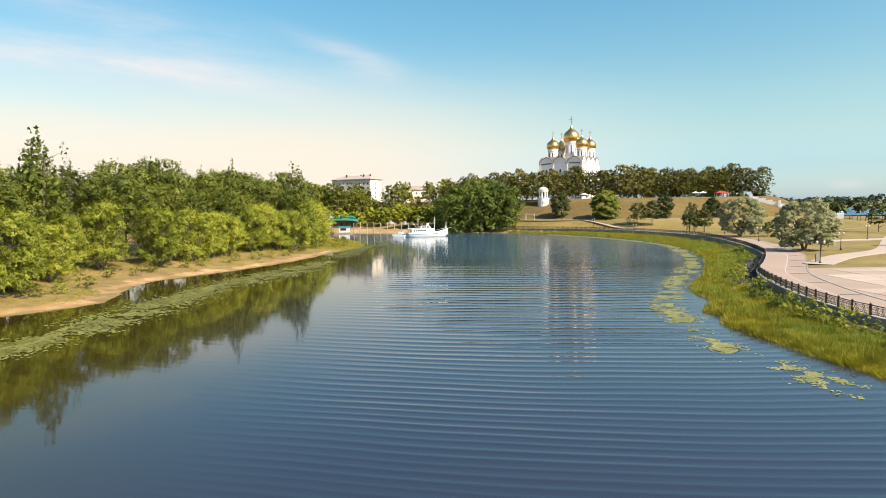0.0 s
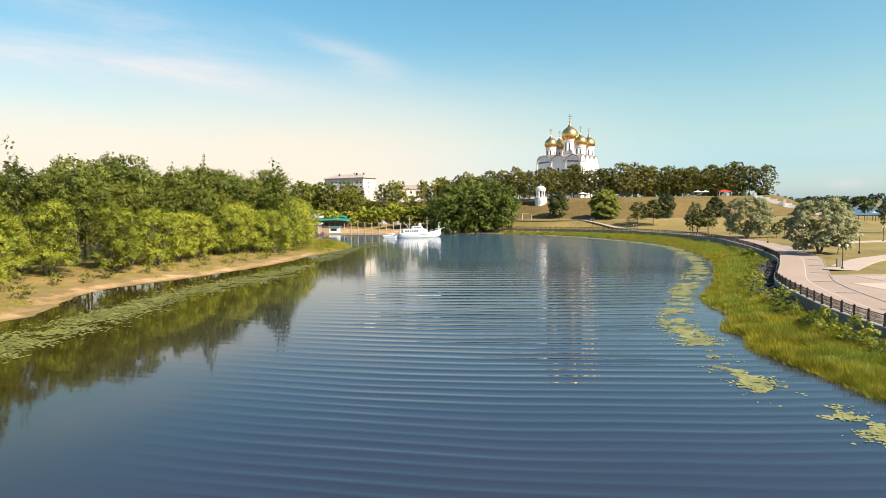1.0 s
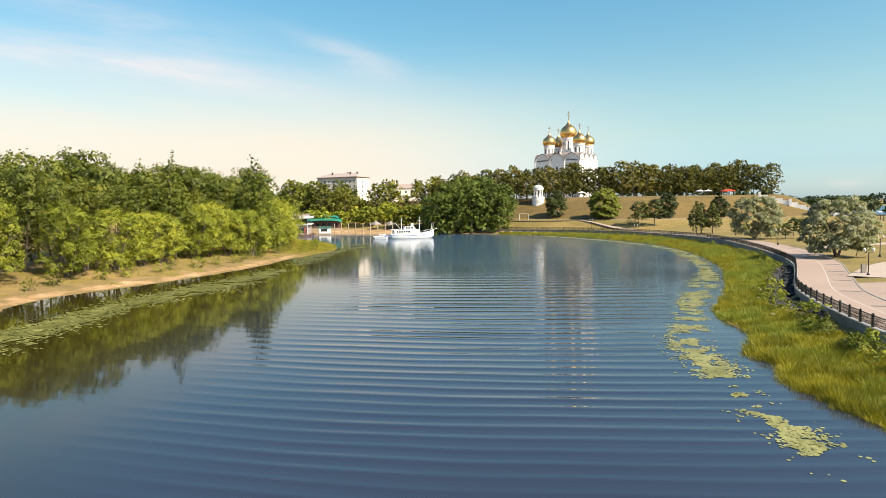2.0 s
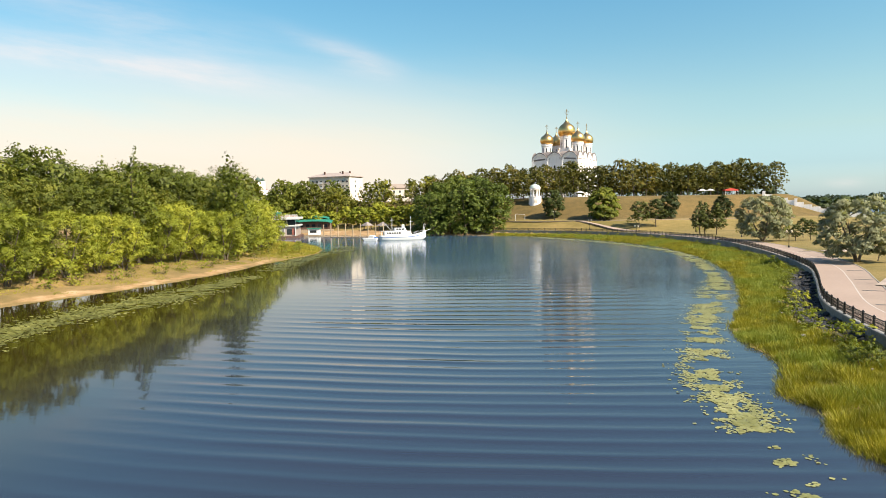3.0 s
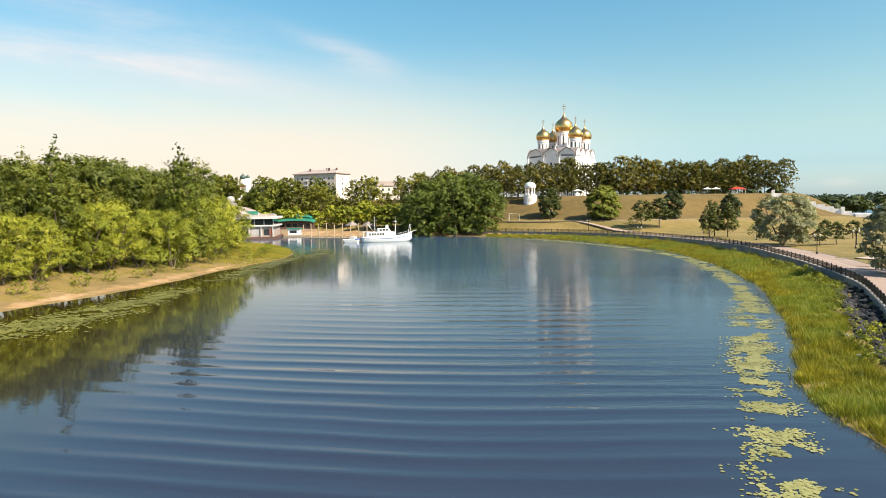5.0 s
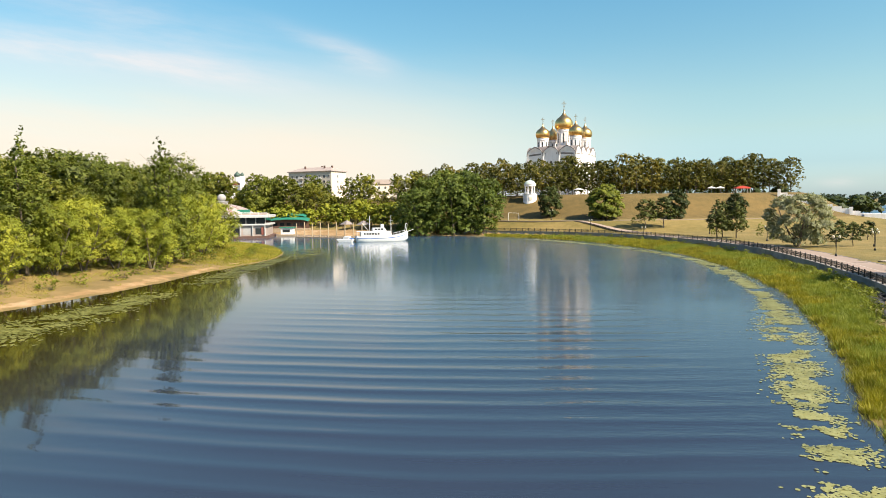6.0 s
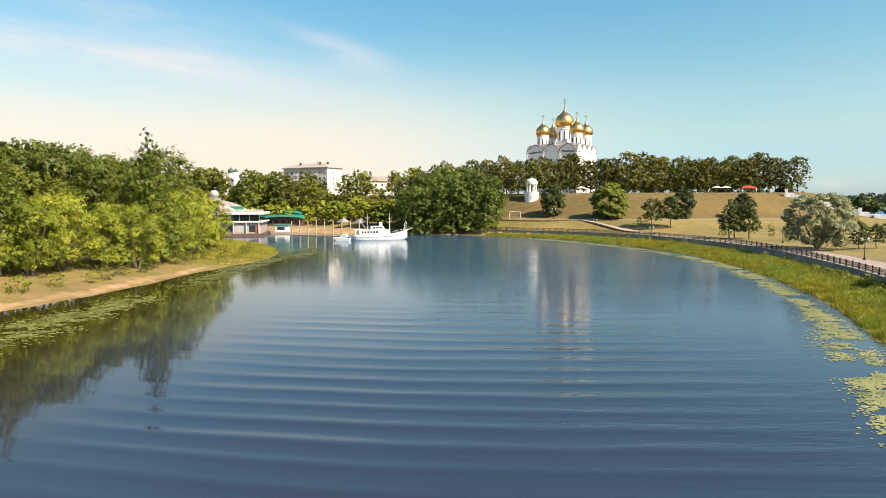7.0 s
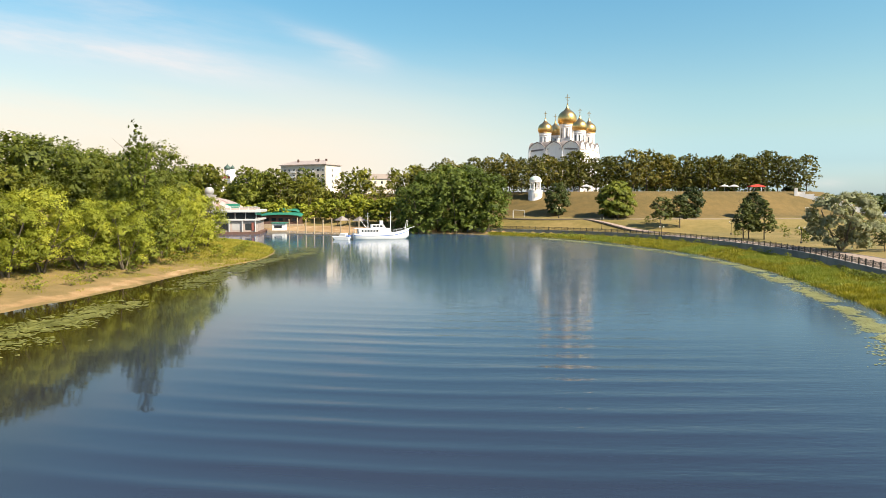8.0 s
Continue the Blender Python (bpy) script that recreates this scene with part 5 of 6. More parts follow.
def build_ship():
    """The white motor ship, its bow to the right."""
    m = Matrix.Translation((-14.6, 270.5, 0)) @ Matrix.Rotation(radians(20), 4, "Z")
    t = thing("motor_ship", m, "white motor ship with two masts moored in the harbour", "ship")
    secs = [(-9.0, 0.75, 1.9, 0.0), (-8.4, 1.0, 1.9, -0.2), (-5, 1.0, 1.75, -0.5), (0, 1.0, 1.75, -0.5), (4, 0.92, 2.0, -0.5), (6.5, 0.62, 2.5, -0.4), (8.2, 0.25, 3.0, 0.1), (9.2, 0.02, 3.35, 0.9)]
    for name, mat, z0, z1, out in (("hull", "white", 0.0, 1.0, 0.0), ("rubbing_strake", "blue", 0.72, 0.80, 0.05)):
        bm = bmesh.new()
        rings = []
        for x, b, sheer, keel in secs:
            B = 2.1 * b + out
            pts = []
            for f in ((z0, z1) if name != "hull" else (0.0, 0.35, 0.7, 1.0)):
                z = keel + (sheer - keel) * f
                pts.append((B * (0.55 + 0.45 * f ** 0.6), z))
            rings.append([bm.verts.new((x, -w, z)) for w, z in pts] + [bm.verts.new((x, w, z)) for w, z in reversed(pts)])
        for a, b in zip(rings, rings[1:]):
            for k in range(len(a) - 1):
                bm.faces.new((a[k], b[k], b[k + 1], a[k + 1]))
            if name == "hull":
                bm.faces.new((a[-1], b[-1], b[0], a[0]))
        bm.faces.new(rings[0])
        part(name, bm, mat, t, smooth=name == "hull")
    part("deck_house", bevelled(slab_from([(-7.2, 1.7), (3.4, 1.7), (2.6, 3.5), (-7.4, 3.5)], -1.5, 1.5), 0.08), "white", t)
    part("wheelhouse", bevelled(slab_from([(-3.4, 3.5), (1.4, 3.5), (0.7, 4.7), (-3.2, 4.7)], -1.15, 1.15), 0.08), "white", t)
    for k in range(6):
        part("cabin_window", one_box(-6.6 + k * 0.95, -5.95 + k * 0.95, -1.53, -1.49, 2.35, 3.1), "glass", t)
    for k in range(3):
        part("wheelhouse_window", one_box(-2.8 + k * 1.1, -1.95 + k * 1.1, -1.18, -1.13, 3.9, 4.5), "glass", t)
    part("aft_awning", one_box(-8.8, -5.6, -1.6, 1.6, 3.55, 3.65), "white", t)
    for x in (-8.6, -7.4):
        for y in (-1.4, 1.4):
            part("stanchion", one_box(x - 0.04, x + 0.04, y - 0.04, y + 0.04, 1.7, 3.55), "white", t)
    bm = bmesh.new()
    tube(bm, (-4.2, 0, 3.4), (-4.2, 0, 8.6), 0.11, 0.06)
    tube(bm, (-5.0, 0, 7.4), (-3.4, 0, 7.4), 0.04, 0.04)
    part("aft_mast", bm, "white", t)
    bm = bmesh.new()
    tube(bm, (3.2, 0, 1.8), (3.2, 0, 8.9), 0.12, 0.06)
    tube(bm, (2.4, 0, 7.0), (4.0, 0, 7.0), 0.04, 0.04)
    tube(bm, (3.2, -0.7, 5.6), (3.2, 0.7, 5.6), 0.04, 0.04)
    part("fore_mast", bm, "white", t)
    bm = bmesh.new()
    tube(bm, (-4.6, 0, 3.6), (-7.0, 0, 6.6), 0.07, 0.05)
    part("derrick", bm, "white", t)
    part("funnel", one_box(-0.4, 0.6, -0.45, 0.45, 4.7, 5.9, 0.1), "white", t)
    bm = bmesh.new()
    tube(bm, (8.4, 0, 3.1), (11.2, 0, 3.9), 0.12, 0.06)
    tube(bm, (8.0, 0, 3.1), (8.5, 0, 6.0), 0.10, 0.07)
    tube(bm, (8.6, 0, 3.2), (9.0, 0, 5.8), 0.07, 0.05)
    tube(bm, (8.5, 0, 6.0), (9.0, 0, 5.8), 0.07, 0.07)
    part("bowsprit", bm, "white", t)
    bm = bmesh.new()
    for k in range(9):
        tube(bm, (3.6 + k * 0.55, -1.85 + k * 0.12, 1.9 + k * 0.1), (3.6 + k * 0.55, -1.85 + k * 0.12, 2.9 + k * 0.1), 0.03, 0.03, 5)
    tube(bm, (3.6, -1.85, 2.9), (8.0, -0.89, 3.7), 0.035, 0.035, 5)
    part("bow_rail", bm, "white", t)
    t2 = thing("motor_boat", Matrix.Translation((-26.5, 268, 0)) @ Matrix.Rotation(radians(160), 4, "Z"), "small open motor boat with a blue cover beside the ship", "boat")
    part("hull", bevelled(slab_from([(-3, 0.95), (-2.7, -0.1), (2.2, -0.1), (3.3, 1.1)], -1.0, 1.0), 0.12), "white", t2)
    part("cabin", bevelled(slab_from([(-1.6, 0.95), (1.0, 0.95), (0.4, 2.0), (-1.6, 2.0)], -0.8, 0.8), 0.1), "white", t2)
    part("cover", one_box(-2.8, -1.7, -0.9, 0.9, 0.95, 1.4, 0.1), "blue", t2, "blue cloth cover")


build_pavilion(), build_hut(), build_jetty(), build_ship()

# ---------------------------------------------------------------- park furniture
def build_lamps():
    bm = bmesh.new()
    lathe([(0.22, -0.2), (0.22, 0.35), (0.12, 0.5), (0.075, 0.6), (0.06, 3.3), (0.05, 3.5)], 8, bm)
    tube(bm, (-0.55, 0, 3.45), (0.55, 0, 3.45), 0.035, 0.035, 6)
    pole = bpy.data.meshes.new("pole")
    bm.to_mesh(pole), bm.free()
    pole.materials.append(M["iron"])
    bm = lathe([(0.05, 0.0), (0.16, 0.1), (0.22, 0.42), (0.12, 0.55), (0, 0.62)], 8)
    lamp = bpy.data.meshes.new("lantern")
    bm.to_mesh(lamp), bm.free()
    lamp.materials.append(M["lamp_glass"])
    for x, y in ((62.6, 110), (84, 140.5), (112, 176), (82.5, 176), (79.5, 152), (97, 187), (49, 310), (68, 298), (93, 262), (70.5, 258), (118, 303), (140, 305), (92, 222), (60, 288), (104, 198)):
        t = thing("street_lamp", pose(x, y, height(x, y), 0, 0, rng.uniform(-20, 20)), "black cast-iron park lamp with two milky lanterns", "lamp", "park lamps")
        part_of("pole", pole, None, t)
        for s in (-0.55, 0.55):
            part_of("lantern", lamp, None, t).matrix_basis = pose(s, 0, 3.45)


def build_umbrellas():
    for x, y, mat in ((125, 341, "white"), (129, 341, "white"), (75, 341, "white"), (66, 341, "white")):
        t = thing("parasol", pose(x, y, height(x, y)), "white cafe parasol on the hill", "parasol", "cafe parasols")
        part("pole", lathe([(0.04, 0), (0.04, 2.6)], 6), "white", t)
        part("canopy", lathe([(2.1, 2.15), (2.1, 2.3), (0, 3.1)], 8), mat, t)
    for x0, w in ((139.5, 6.0),):
        t = thing("tent", pose(x0, 343, height(x0, 343)), "red market tent under the trees", "tent", "market tents")
        for a in (-w / 2, w / 2):
            for b in (-1.5, 1.5):
                part("leg", one_box(a - 0.05, a + 0.05, b - 0.05, b + 0.05, -0.2, 2.2), "white", t)
        part("canopy", slab_from([(-w / 2 - 0.2, 2.0), (w / 2 + 0.2, 2.0), (w / 2 + 0.2, 2.4), (0, 3.2), (-w / 2 - 0.2, 2.4)], -1.7, 1.7), "red", t)


def build_stairs():
    """White stone stairs with low walls down the end of the hill."""
    t = thing("stairs", None, "white stone stairway with low walls on the end of the hill", "stairs", kind="structure")
    A, B = Vector((150.0, 331.0)), Vector((179.0, 316.0))
    yaw = math.degrees(math.atan2((B - A).y, (B - A).x))
    n, L = 40, (B - A).length
    za, zb = height(*A) + 0.1, height(*B) + 0.1
    for k in range(n):
        p = A.lerp(B, (k + 0.5) / n)
        z = max(za + (zb - za) * k / n, height(*p) + 0.1)
        part("step", one_box(-L / n / 2 - 0.05, L / n / 2, -2.2, 2.2, -1.2, 0.0), "rock_pale", t).matrix_basis = pose(p.x, p.y, z, 0, 0, yaw)
    for side in (-2.45, 2.45):
        for k in range(10):
            p = A.lerp(B, (k + 0.5) / 10)
            z = max(za + (zb - za) * (k + 0.5) / 10, height(*p))
            part("side_wall", one_box(-L / 20, L / 20, side - 0.2, side + 0.2, -1.5, 1.0), "plaster", t).matrix_basis = pose(p.x, p.y, z, 0, 0, yaw)
    for k in (0, 4, 8):
        p = A.lerp(B, k / 10)
        part("pier", one_box(-0.6, 0.6, -3.1, -1.9, -1.5, 2.2), "plaster", t).matrix_basis = pose(p.x, p.y, max(za + (zb - za) * k / 10, height(*p)), 0, 0, yaw)
    part("terrace", one_box(-5, 5, -3.5, 2.5, -3.0, 1.5), "plaster", t).matrix_basis = pose(B.x + 1, B.y - 4, height(*B), 0, 0, yaw)


build_lamps(), build_umbrellas(), build_stairs()


def build_quay():
    """The far quay on the wide river: a pale parapet with parasols and lamps."""
    q = thing("quay_wall", None, "long pale stone parapet of the far quay", "wall", kind="structure")
    for k in range(46):
        y = 260 + k * 12
        x = 285 + 0.10 * y - 3
        part("block", one_box(-0.4, 0.4, -5.8, 5.8, 0.2, 0.9), "rock_pale", q).matrix_basis = pose(x, y, 0, 0, 0, -5.7)
    for k in range(12):
        y = 420 + k * 16 + rng.uniform(-5, 5)
        x = 285 + 0.10 * y - rng.uniform(7, 16)
        t = thing("parasol", pose(x, y, height(x, y)), "blue and white cafe parasol on the quay", "parasol", "parasols on the quay")
        part("pole", lathe([(0.05, 0), (0.05, 3.6)], 6), "white", t)
        part("canopy", lathe([(2.3, 3.0), (2.3, 3.2), (0, 4.1)], 8), "blue" if k % 2 else "white", t)


build_quay()
for x, y, s in ((96, 262, 1.0), (102, 247, 0.9), (110, 255, 1.1), (116, 243, 1.0), (94, 224, 0.8), (99, 232, 1.0), (108, 228, 0.9), (122, 262, 1.2), (90, 252, 0.8), (76.5, 290, 1.0), (80, 293, 0.8), (116, 276, 1.0), (128, 236, 1.2), (134, 254, 1.1)):
    plant("bush_dark", x, y, s, "sapling", "small young tree on the dry lawn", "tree", "young trees on the lawn", tall=1.35)


def build_pergola():
    t = thing("pergola", pose(212, 356, height(225, 352), 0, 0, -14), "long dark timber pergola with a slatted roof by the quay", "pergola")
    for k in range(12):
        for y in (0.0, 4.0):
            part("post", one_box(k * 4.0 - 0.12, k * 4.0 + 0.12, y - 0.12, y + 0.12, -0.6, 2.7), "wood_dark", t)
    for y in (0.0, 4.0):
        part("beam", one_box(-0.6, 44.6, y - 0.1, y + 0.1, 2.7, 3.0), "wood_dark", t)
    for k in range(46):
        part("slat", one_box(k * 0.96 - 0.1, k * 0.96 + 0.1, -0.7, 4.7, 3.0, 3.2), "wood_dark", t)


build_pergola()


def build_goal():
    t = thing("arbour_frame", pose(32.5, 317, height(32.5, 317)), "white tubular frame standing on the lawn", "frame")
    bm = bmesh.new()
    for a, b in (((0, 0, 0), (0, 0, 3.2)), ((4.2, 0, 0), (4.2, 0, 3.0)), ((0, 0, 3.2), (4.2, 0, 3.0)), ((0, 0, 3.2), (0, 2, 2.9)), ((0, 2, 2.9), (0, 2, 0))):
        tube(bm, a, b, 0.09, 0.09, 6)
    part("frame", bm, "white_dull", t)


build_goal()
for x, y in ((99, 176), (63.5, 112.5)):
    b = thing("info_board", pose(x, y, height(x, y), 0, 0, 20), "upright grey information slab beside the path", "sign")
    part("slab", one_box(-0.5, 0.5, -0.1, 0.1, -0.2, 1.5, 0.03), "iron_grey", b)


# ---------------------------------------------------------------- reeds, lilies, stones, far woods
def value_noise(P, scale, seed):
    """Smooth noise from 0 to 1 on the plan."""
    out = np.array([noise.noise(Vector((x * scale, y * scale, seed * 7.3))) for x, y in P])
    return 0.5 + 0.5 * out


def between(la, lb, n, r):
    """n random points of the plan between two lines, and how far across each lies."""
    sa, sb = np.linspace(0, 1, len(la)), np.linspace(0, 1, len(lb))
    t, f = r.random(n), r.random(n)
    A = np.c_[np.interp(t, sa, la[:, 0]), np.interp(t, sa, la[:, 1])]
    B = np.c_[np.interp(t, sb, lb[:, 0]), np.interp(t, sb, lb[:, 1])]
    return A + f[:, None] * (B - A), f


def thin_blades(name, base, h, width, lean):
    """Upright pointed blades, one triangle each: their feet, heights, widths and leanings."""
    r = np.random.default_rng(len(base))
    n = len(base)
    a = r.random(n) * 2 * np.pi
    side = np.c_[np.cos(a), np.sin(a), np.zeros(n)] * width[:, None]
    tip = np.c_[lean * h[:, None], h]
    V = np.stack([base - side, base + side, base + tip], 1)
    me = bpy.data.meshes.new(name)
    me.vertices.add(3 * n)
    me.vertices.foreach_set("co", V.astype(np.float32).ravel())
    me.loops.add(3 * n)
    me.loops.foreach_set("vertex_index", np.arange(3 * n, dtype=np.int32))
    me.polygons.add(n)
    me.polygons.foreach_set("loop_start", np.arange(0, 3 * n, 3, dtype=np.int32))
    me.update(calc_edges=True)
    return me


def grow_reeds():
    r = np.random.default_rng(5)
    n = 150000
    C = np.c_[r.uniform(22, 82, n), 26 + 284 * r.random(n) ** 1.35]
    wet, par = inside(C, river), inside(C, park)
    C, wet = C[~par], wet[~par]
    de, dr = dist_line(C, shore_e), dist_line(C, rail)
    near = ~wet | (de < 0.8)
    C, wet, de, dr = C[near], wet[near], de[near], dr[near]
    patch, big, hum = value_noise(C, 0.16, 3), value_noise(C, 0.07, 9), value_noise(C, 0.5, 14)
    rocky = smooth01((C[:, 1] - 80) / 8) * smooth01((136 - C[:, 1]) / 12)
    keep = (~wet | (de < 0.6 * patch)) & (dr > 1.2 + rocky * (1.6 + 2.4 * patch)) & (C[:, 1] < 309) & (patch + 0.25 * r.random(len(C)) > 0.26)
    C, patch, big, hum, wet, de, dr = C[keep], patch[keep], big[keep], hum[keep], wet[keep], de[keep], dr[keep]
    count = np.clip(2200 / (C[:, 1] + 10), 7, 34).astype(int)
    k = np.repeat(np.arange(len(C)), count)
    rad = 0.25 + 0.5 * r.random(len(C))
    a, q = r.random(len(k)) * 2 * np.pi, np.sqrt(r.random(len(k)))
    out = np.c_[np.cos(a), np.sin(a)] * (q * rad[k])[:, None]
    P = C[k] + out
    z = np.maximum(land(C)[0][k], -0.05) - 0.05
    # hummocks: rounded heads, lower at the water's edge and under the wall
    tall = (0.34 + 0.72 * smooth01((hum - 0.30) / 0.40) * (0.45 + 0.55 * big) + 0.15 * patch) * (0.5 + 0.5 * smooth01((dr - 1.0) / 2.4)) * np.where(wet, 0.7, 1.0)
    h = tall[k] * (1.12 - 0.5 * q) * (0.7 + 0.5 * r.random(len(k)))
    lean = out * 1.0 + r.normal(scale=0.34, size=out.shape)
    width = (0.011 + 0.00019 * P[:, 1]) * (0.7 + 0.6 * r.random(len(k)))
    green = (value_noise(C, 0.13, 31) + 0.10 * smooth01((de - 1.5) / 3.0) - 0.12 * smooth01((1.6 - de) / 1.6) + r.normal(scale=0.06, size=len(C)) > 0.57)[k]
    for name, mat, pick, lab in (("reeds", "reed", ~green, "dense yellow-green reeds and sedge along the water"), ("sedge", "reed_green", green, "fresh green sedge and rushes among the reeds")):
        me = thin_blades(name, np.c_[P, z][pick], h[pick], width[pick], lean[pick])
        tagged(part_of(name, me, mat), lab, "reeds", kind="stuff")
    pick = r.permutation(len(C))
    pick = pick[(C[pick, 1] < 175) & ~wet[pick] & (dr[pick] < 4.6) & (value_noise(C[pick], 0.11, 31) > 0.46)][:260]
    zz = land(C[pick])[0]
    puffs = [(C[i, 0], C[i, 1], max(q, 0.0) + 0.2 + 0.4 * patch[i] * min(1.0, dr[i] / 3.0), r.uniform(0.35, 0.8), r.uniform(0.7, 0.95)) for i, q in zip(pick, zz)]
    me = leaf_mesh("water_herbs", puffs, 0.085, 420, 370, 0.0, 1.6)
    tagged(part_of("water_herbs", me, "herb"), "leafy green herbs among the reeds", "reeds", kind="stuff")
    # the bank opposite: a fringe of grass and the green spit
    n = 200000
    P = np.c_[r.uniform(-75, -30, n), r.uniform(55, 262, n)]
    wet = inside(P, river)
    dw = dist_line(P, shore_w)
    spit = smooth01((P[:, 1] - 168) / 30)
    patch = value_noise(P, 0.22, 6)
    keep = ~wet & (dw < 20) & ((r.random(n) < spit * (dw < 14)) | ((patch > 0.50) & (dw > 2.2)) | ((dw > 7) & (r.random(n) < 0.55)))
    P, spit = P[keep], spit[keep]
    z = land(P)[0]
    h = (0.16 + 0.34 * spit) * (0.6 + 0.8 * r.random(len(P)))
    me = thin_blades("bank_grass", np.c_[P, z - 0.03], h, 0.03 + 0.03 * r.random(len(P)), r.normal(scale=0.6, size=P.shape))
    tagged(part_of("bank_grass", me, "bank_grass"), "rough yellow-green grass on the sandy bank", "grass", kind="stuff")


def lily_pads():
    r = np.random.default_rng(12)
    east = [(27, 28), (25.2, 38), (23.6, 43), (22.2, 48), (21.9, 54), (22.6, 61), (23.4, 67), (24, 72), (26, 78), (28.3, 84.5), (31.2, 92.5), (36, 103), (41, 114), (45.5, 124), (51, 140), (55.5, 158), (59.5, 176), (60.8, 190), (60, 206), (56.5, 228), (47, 256), (36, 276)]
    west = [(-40, 48), (-38.5, 64), (-38.5, 78), (-38.5, 88), (-37, 103), (-34, 117), (-32.2, 128), (-31.5, 138), (-31.8, 143)]
    spit = [(-31.5, 155), (-30.5, 162), (-31, 172), (-30.5, 190), (-28, 206), (-26, 216), (-30, 232)]
    for name, line, n, spread_, bar, mat, lab in (("lily_pads", east, 66000, 1.45, 0.53, "pad", "floating yellow-green water-lily leaves off the reeds"),
                                                  ("lily_pads", west, 19000, 3.4, 0.42, "pad_west", "floating dull green water-lily leaves off the sandy bank"),
                                                  ("lily_pads", spit, 7000, 2.6, 0.47, "pad_west", "floating water-lily leaves round the grassy spit")):
        L = smooth_line(line, 1.0)
        P, _ = between(L, L + 1e-6, n, r)
        w = spread_ * (0.5 + value_noise(np.c_[P[:, 1], P[:, 1] * 0], 0.05, 2))
        P = P + r.normal(size=P.shape) * np.c_[w * 0.55, w * 0.7]
        a, b = value_noise(P * np.array([0.7, 1.0]), 0.30, 21), value_noise(P, 0.9, 22)
        bars = bar - (0.09 * smooth01((P[:, 1] - 95) / 30) if mat == "pad" else 0.0)
        keep = inside(P, river) & (a * 0.5 + b * 0.5 + r.normal(scale=0.03, size=n) > bars)
        P = P[keep]
        n = len(P)
        rad = (0.055 + 0.085 * r.random(n)) * (1.0 if mat == "pad" else 1.8)
        k = 6
        ang = np.arange(k)[None, :] / k * 2 * np.pi * 0.93 + r.random(n)[:, None] * 6.28
        ring = np.stack([P[:, :1] + rad[:, None] * np.cos(ang), P[:, 1:2] + rad[:, None] * np.sin(ang), 0.012 + 0.05 * r.random((n, k)) * r.random((n, 1)) * (1.0 if mat == "pad" else 2.4)], 2)
        me = bpy.data.meshes.new(name)
        me.vertices.add(k * n)
        me.vertices.foreach_set("co", ring.astype(np.float32).ravel())
        me.loops.add(k * n)
        me.loops.foreach_set("vertex_index", np.arange(k * n, dtype=np.int32))
        me.polygons.add(n)
        me.polygons.foreach_set("loop_start", np.arange(0, k * n, k, dtype=np.int32))
        me.update(calc_edges=True)
        tagged(part_of(name, me, mat), lab, "water lilies", kind="stuff")


def bank_shrubs():
    line = smooth_line(RAIL, 1.0)
    out = offset(line, -1.0) - line
    i = 90
    while i < len(line) - 30:
        d = rng.uniform(1.9, 4.2)
        p = line[i] + out[i] * d
        if 30 < p[1] < 290:
            plant(rng.choice(("bush", "bush_dark", "bush")), p[0], p[1], rng.uniform(0.42, 0.66) + 0.3 * (p[1] < 100), "shrub", "leafy green shrub among the reeds below the wall", "shrub", "shrubs below the wall")
        i += rng.randint(2, 6)


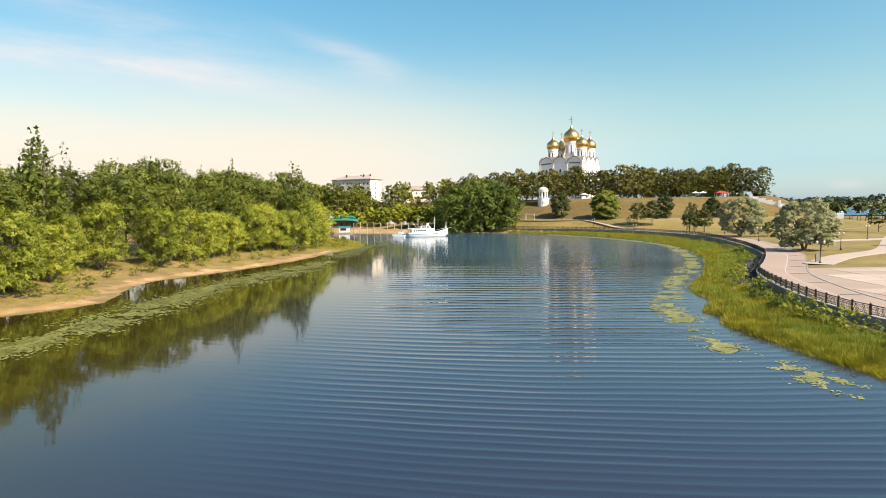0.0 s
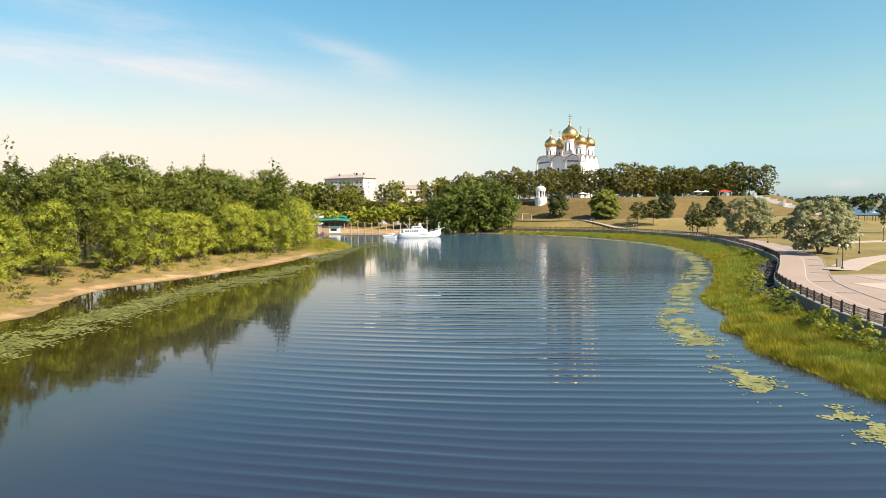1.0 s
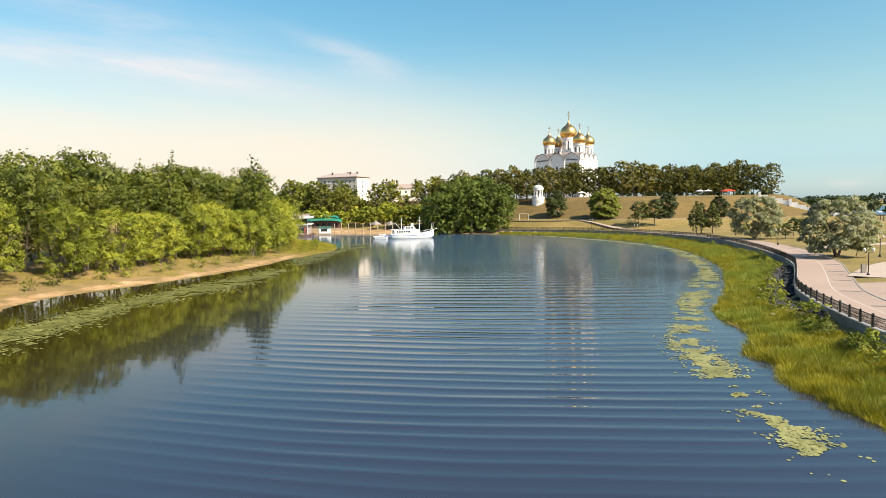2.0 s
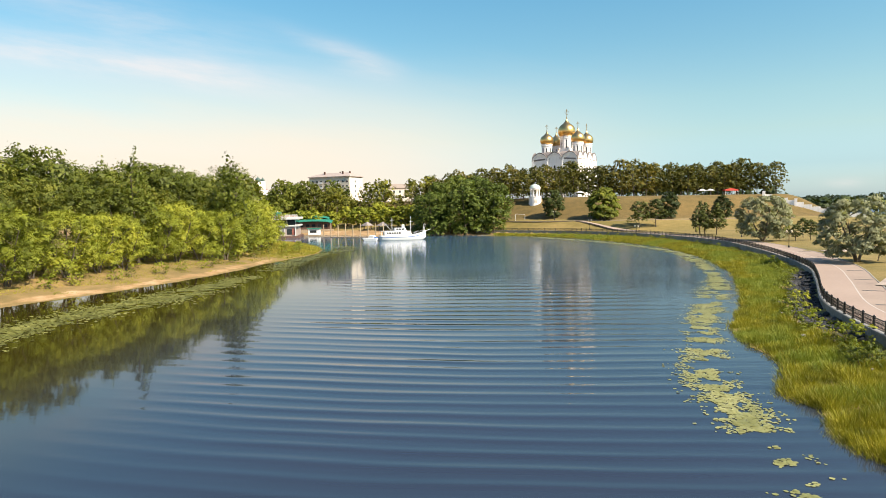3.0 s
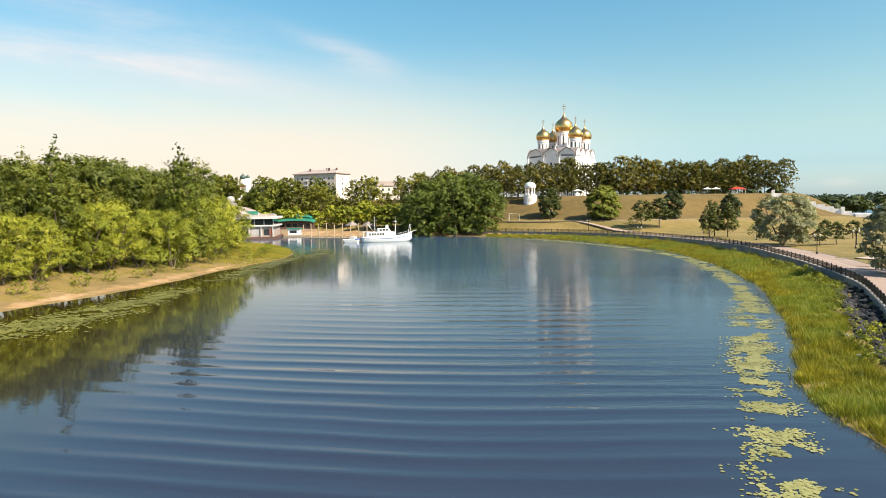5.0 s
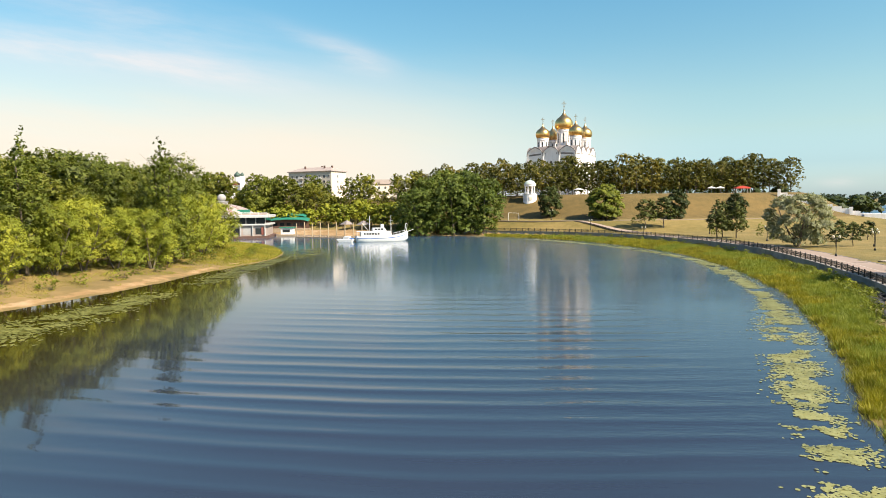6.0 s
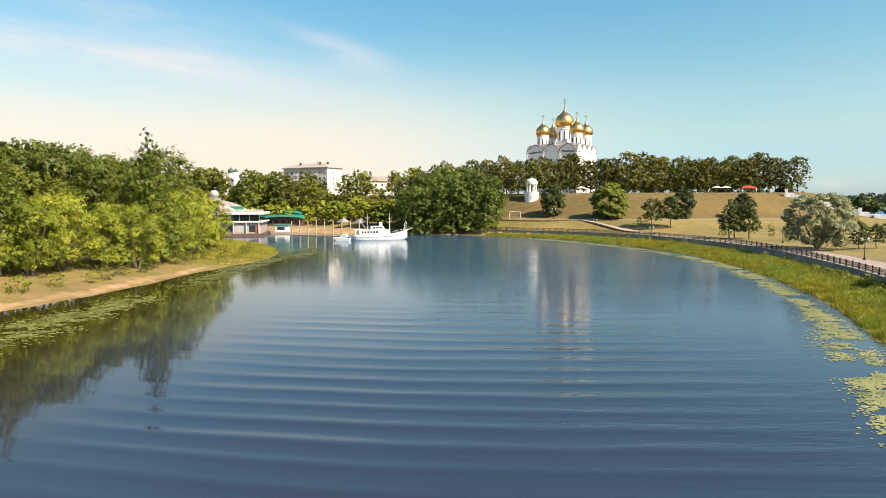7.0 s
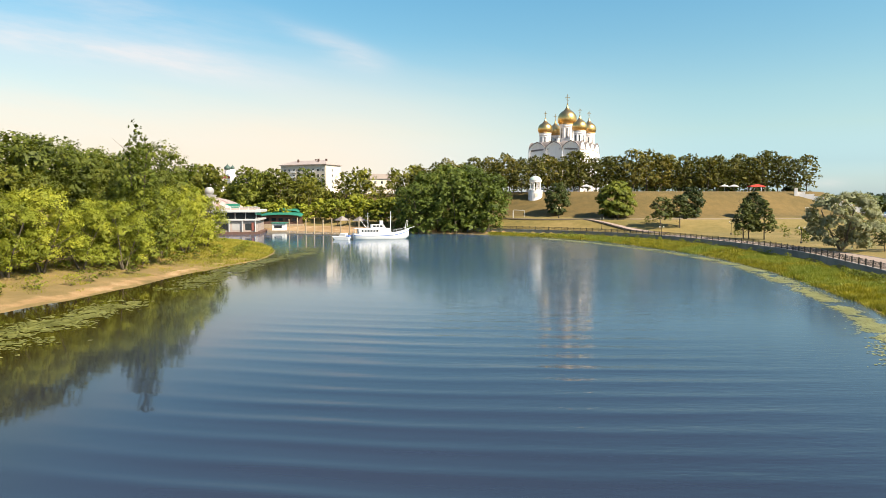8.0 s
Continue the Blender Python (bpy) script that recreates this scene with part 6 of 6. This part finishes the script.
def stones():
    r = random.Random(3)
    meshes = []
    for k in range(4):
        bm = bmesh.new()
        bmesh.ops.create_icosphere(bm, subdivisions=1, radius=0.4)
        for v in bm.verts:
            v.co *= r.uniform(0.7, 1.25)
            v.co.z *= 0.65
        me = bpy.data.meshes.new("stone")
        bm.to_mesh(me), bm.free()
        meshes.append(me)
    dark, pale = [], []
    for me in meshes:
        a, b = me.copy(), me.copy()
        a.materials.append(M["rock"]), b.materials.append(M["rock_pale"])
        dark.append(a), pale.append(b)
    bed = thing("riprap", None, "heap of dark rubble stones at the foot of the wall", "stones")
    line = smooth_line(RAIL, 1.0)
    out = offset(line, -1.0) - line
    idx = [i for i in range(len(line)) if 80 < line[i, 1] < 134]
    for k in range(300):
        i = r.choice(idx)
        p = line[i] + out[i] * r.uniform(0.25, 3.2)
        o = part_of("stone", r.choice(dark), None, bed)
        s = r.uniform(0.7, 1.5)
        o.matrix_basis = Matrix.Translation((p[0], p[1], height(*p) + 0.1)) @ Matrix.Rotation(r.uniform(0, 6), 4, "Z") @ Matrix.Diagonal((s, s, s, 1))
    pile = thing("bank_stones", None, "scattered pale stones among the reeds", "stones")
    for k in range(60):
        i = r.choice([j for j in range(len(line)) if 38 < line[j, 1] < 130])
        p = line[i] + out[i] * r.uniform(2.2, 5.0)
        o = part_of("stone", r.choice(pale), None, pile)
        s = r.uniform(0.25, 0.6)
        o.matrix_basis = Matrix.Translation((p[0], p[1], height(*p) + 0.12)) @ Matrix.Rotation(r.uniform(0, 6), 4, "Z") @ Matrix.Diagonal((s, s, s, 1))


def far_woods():
    r = random.Random(9)
    puffs = []
    for k in range(420):
        y = r.uniform(900, 4200)
        x = 285 + 0.1 * y + 906 + abs(r.gauss(0, 1)) * 160
        h = r.uniform(13, 25)
        z = min(22, (x - 1191 - 0.1 * y) * 0.08)
        puffs += [(x, y, z + h * 0.45, h * 0.6, 1.0), (x + r.uniform(-8, 8), y + r.uniform(-12, 12), z + h * 0.9, h * 0.42, 0.9)]
    me = leaf_mesh("far_woods", puffs, 4.5, 0.6, 5)
    tagged(part_of("far_woods", me, "far_leaf_haze"), "dark belt of woods on the far river bank", "woods", kind="stuff")
    puffs = []
    for k in range(170):
        x, y = r.uniform(150, 260), r.uniform(390, 640)
        h = r.uniform(9, 14)
        puffs += [(x, y, height(x, y) + h * 0.5, h * 0.5, 1.0)]
    me = leaf_mesh("hill_woods", puffs, 1.6, 3.5, 6)
    tagged(part_of("hill_woods", me, "leaf_dark"), "dark trees on the far end of the hill", "woods", kind="stuff")


grow_reeds(), lily_pads(), bank_shrubs(), stones(), far_woods()
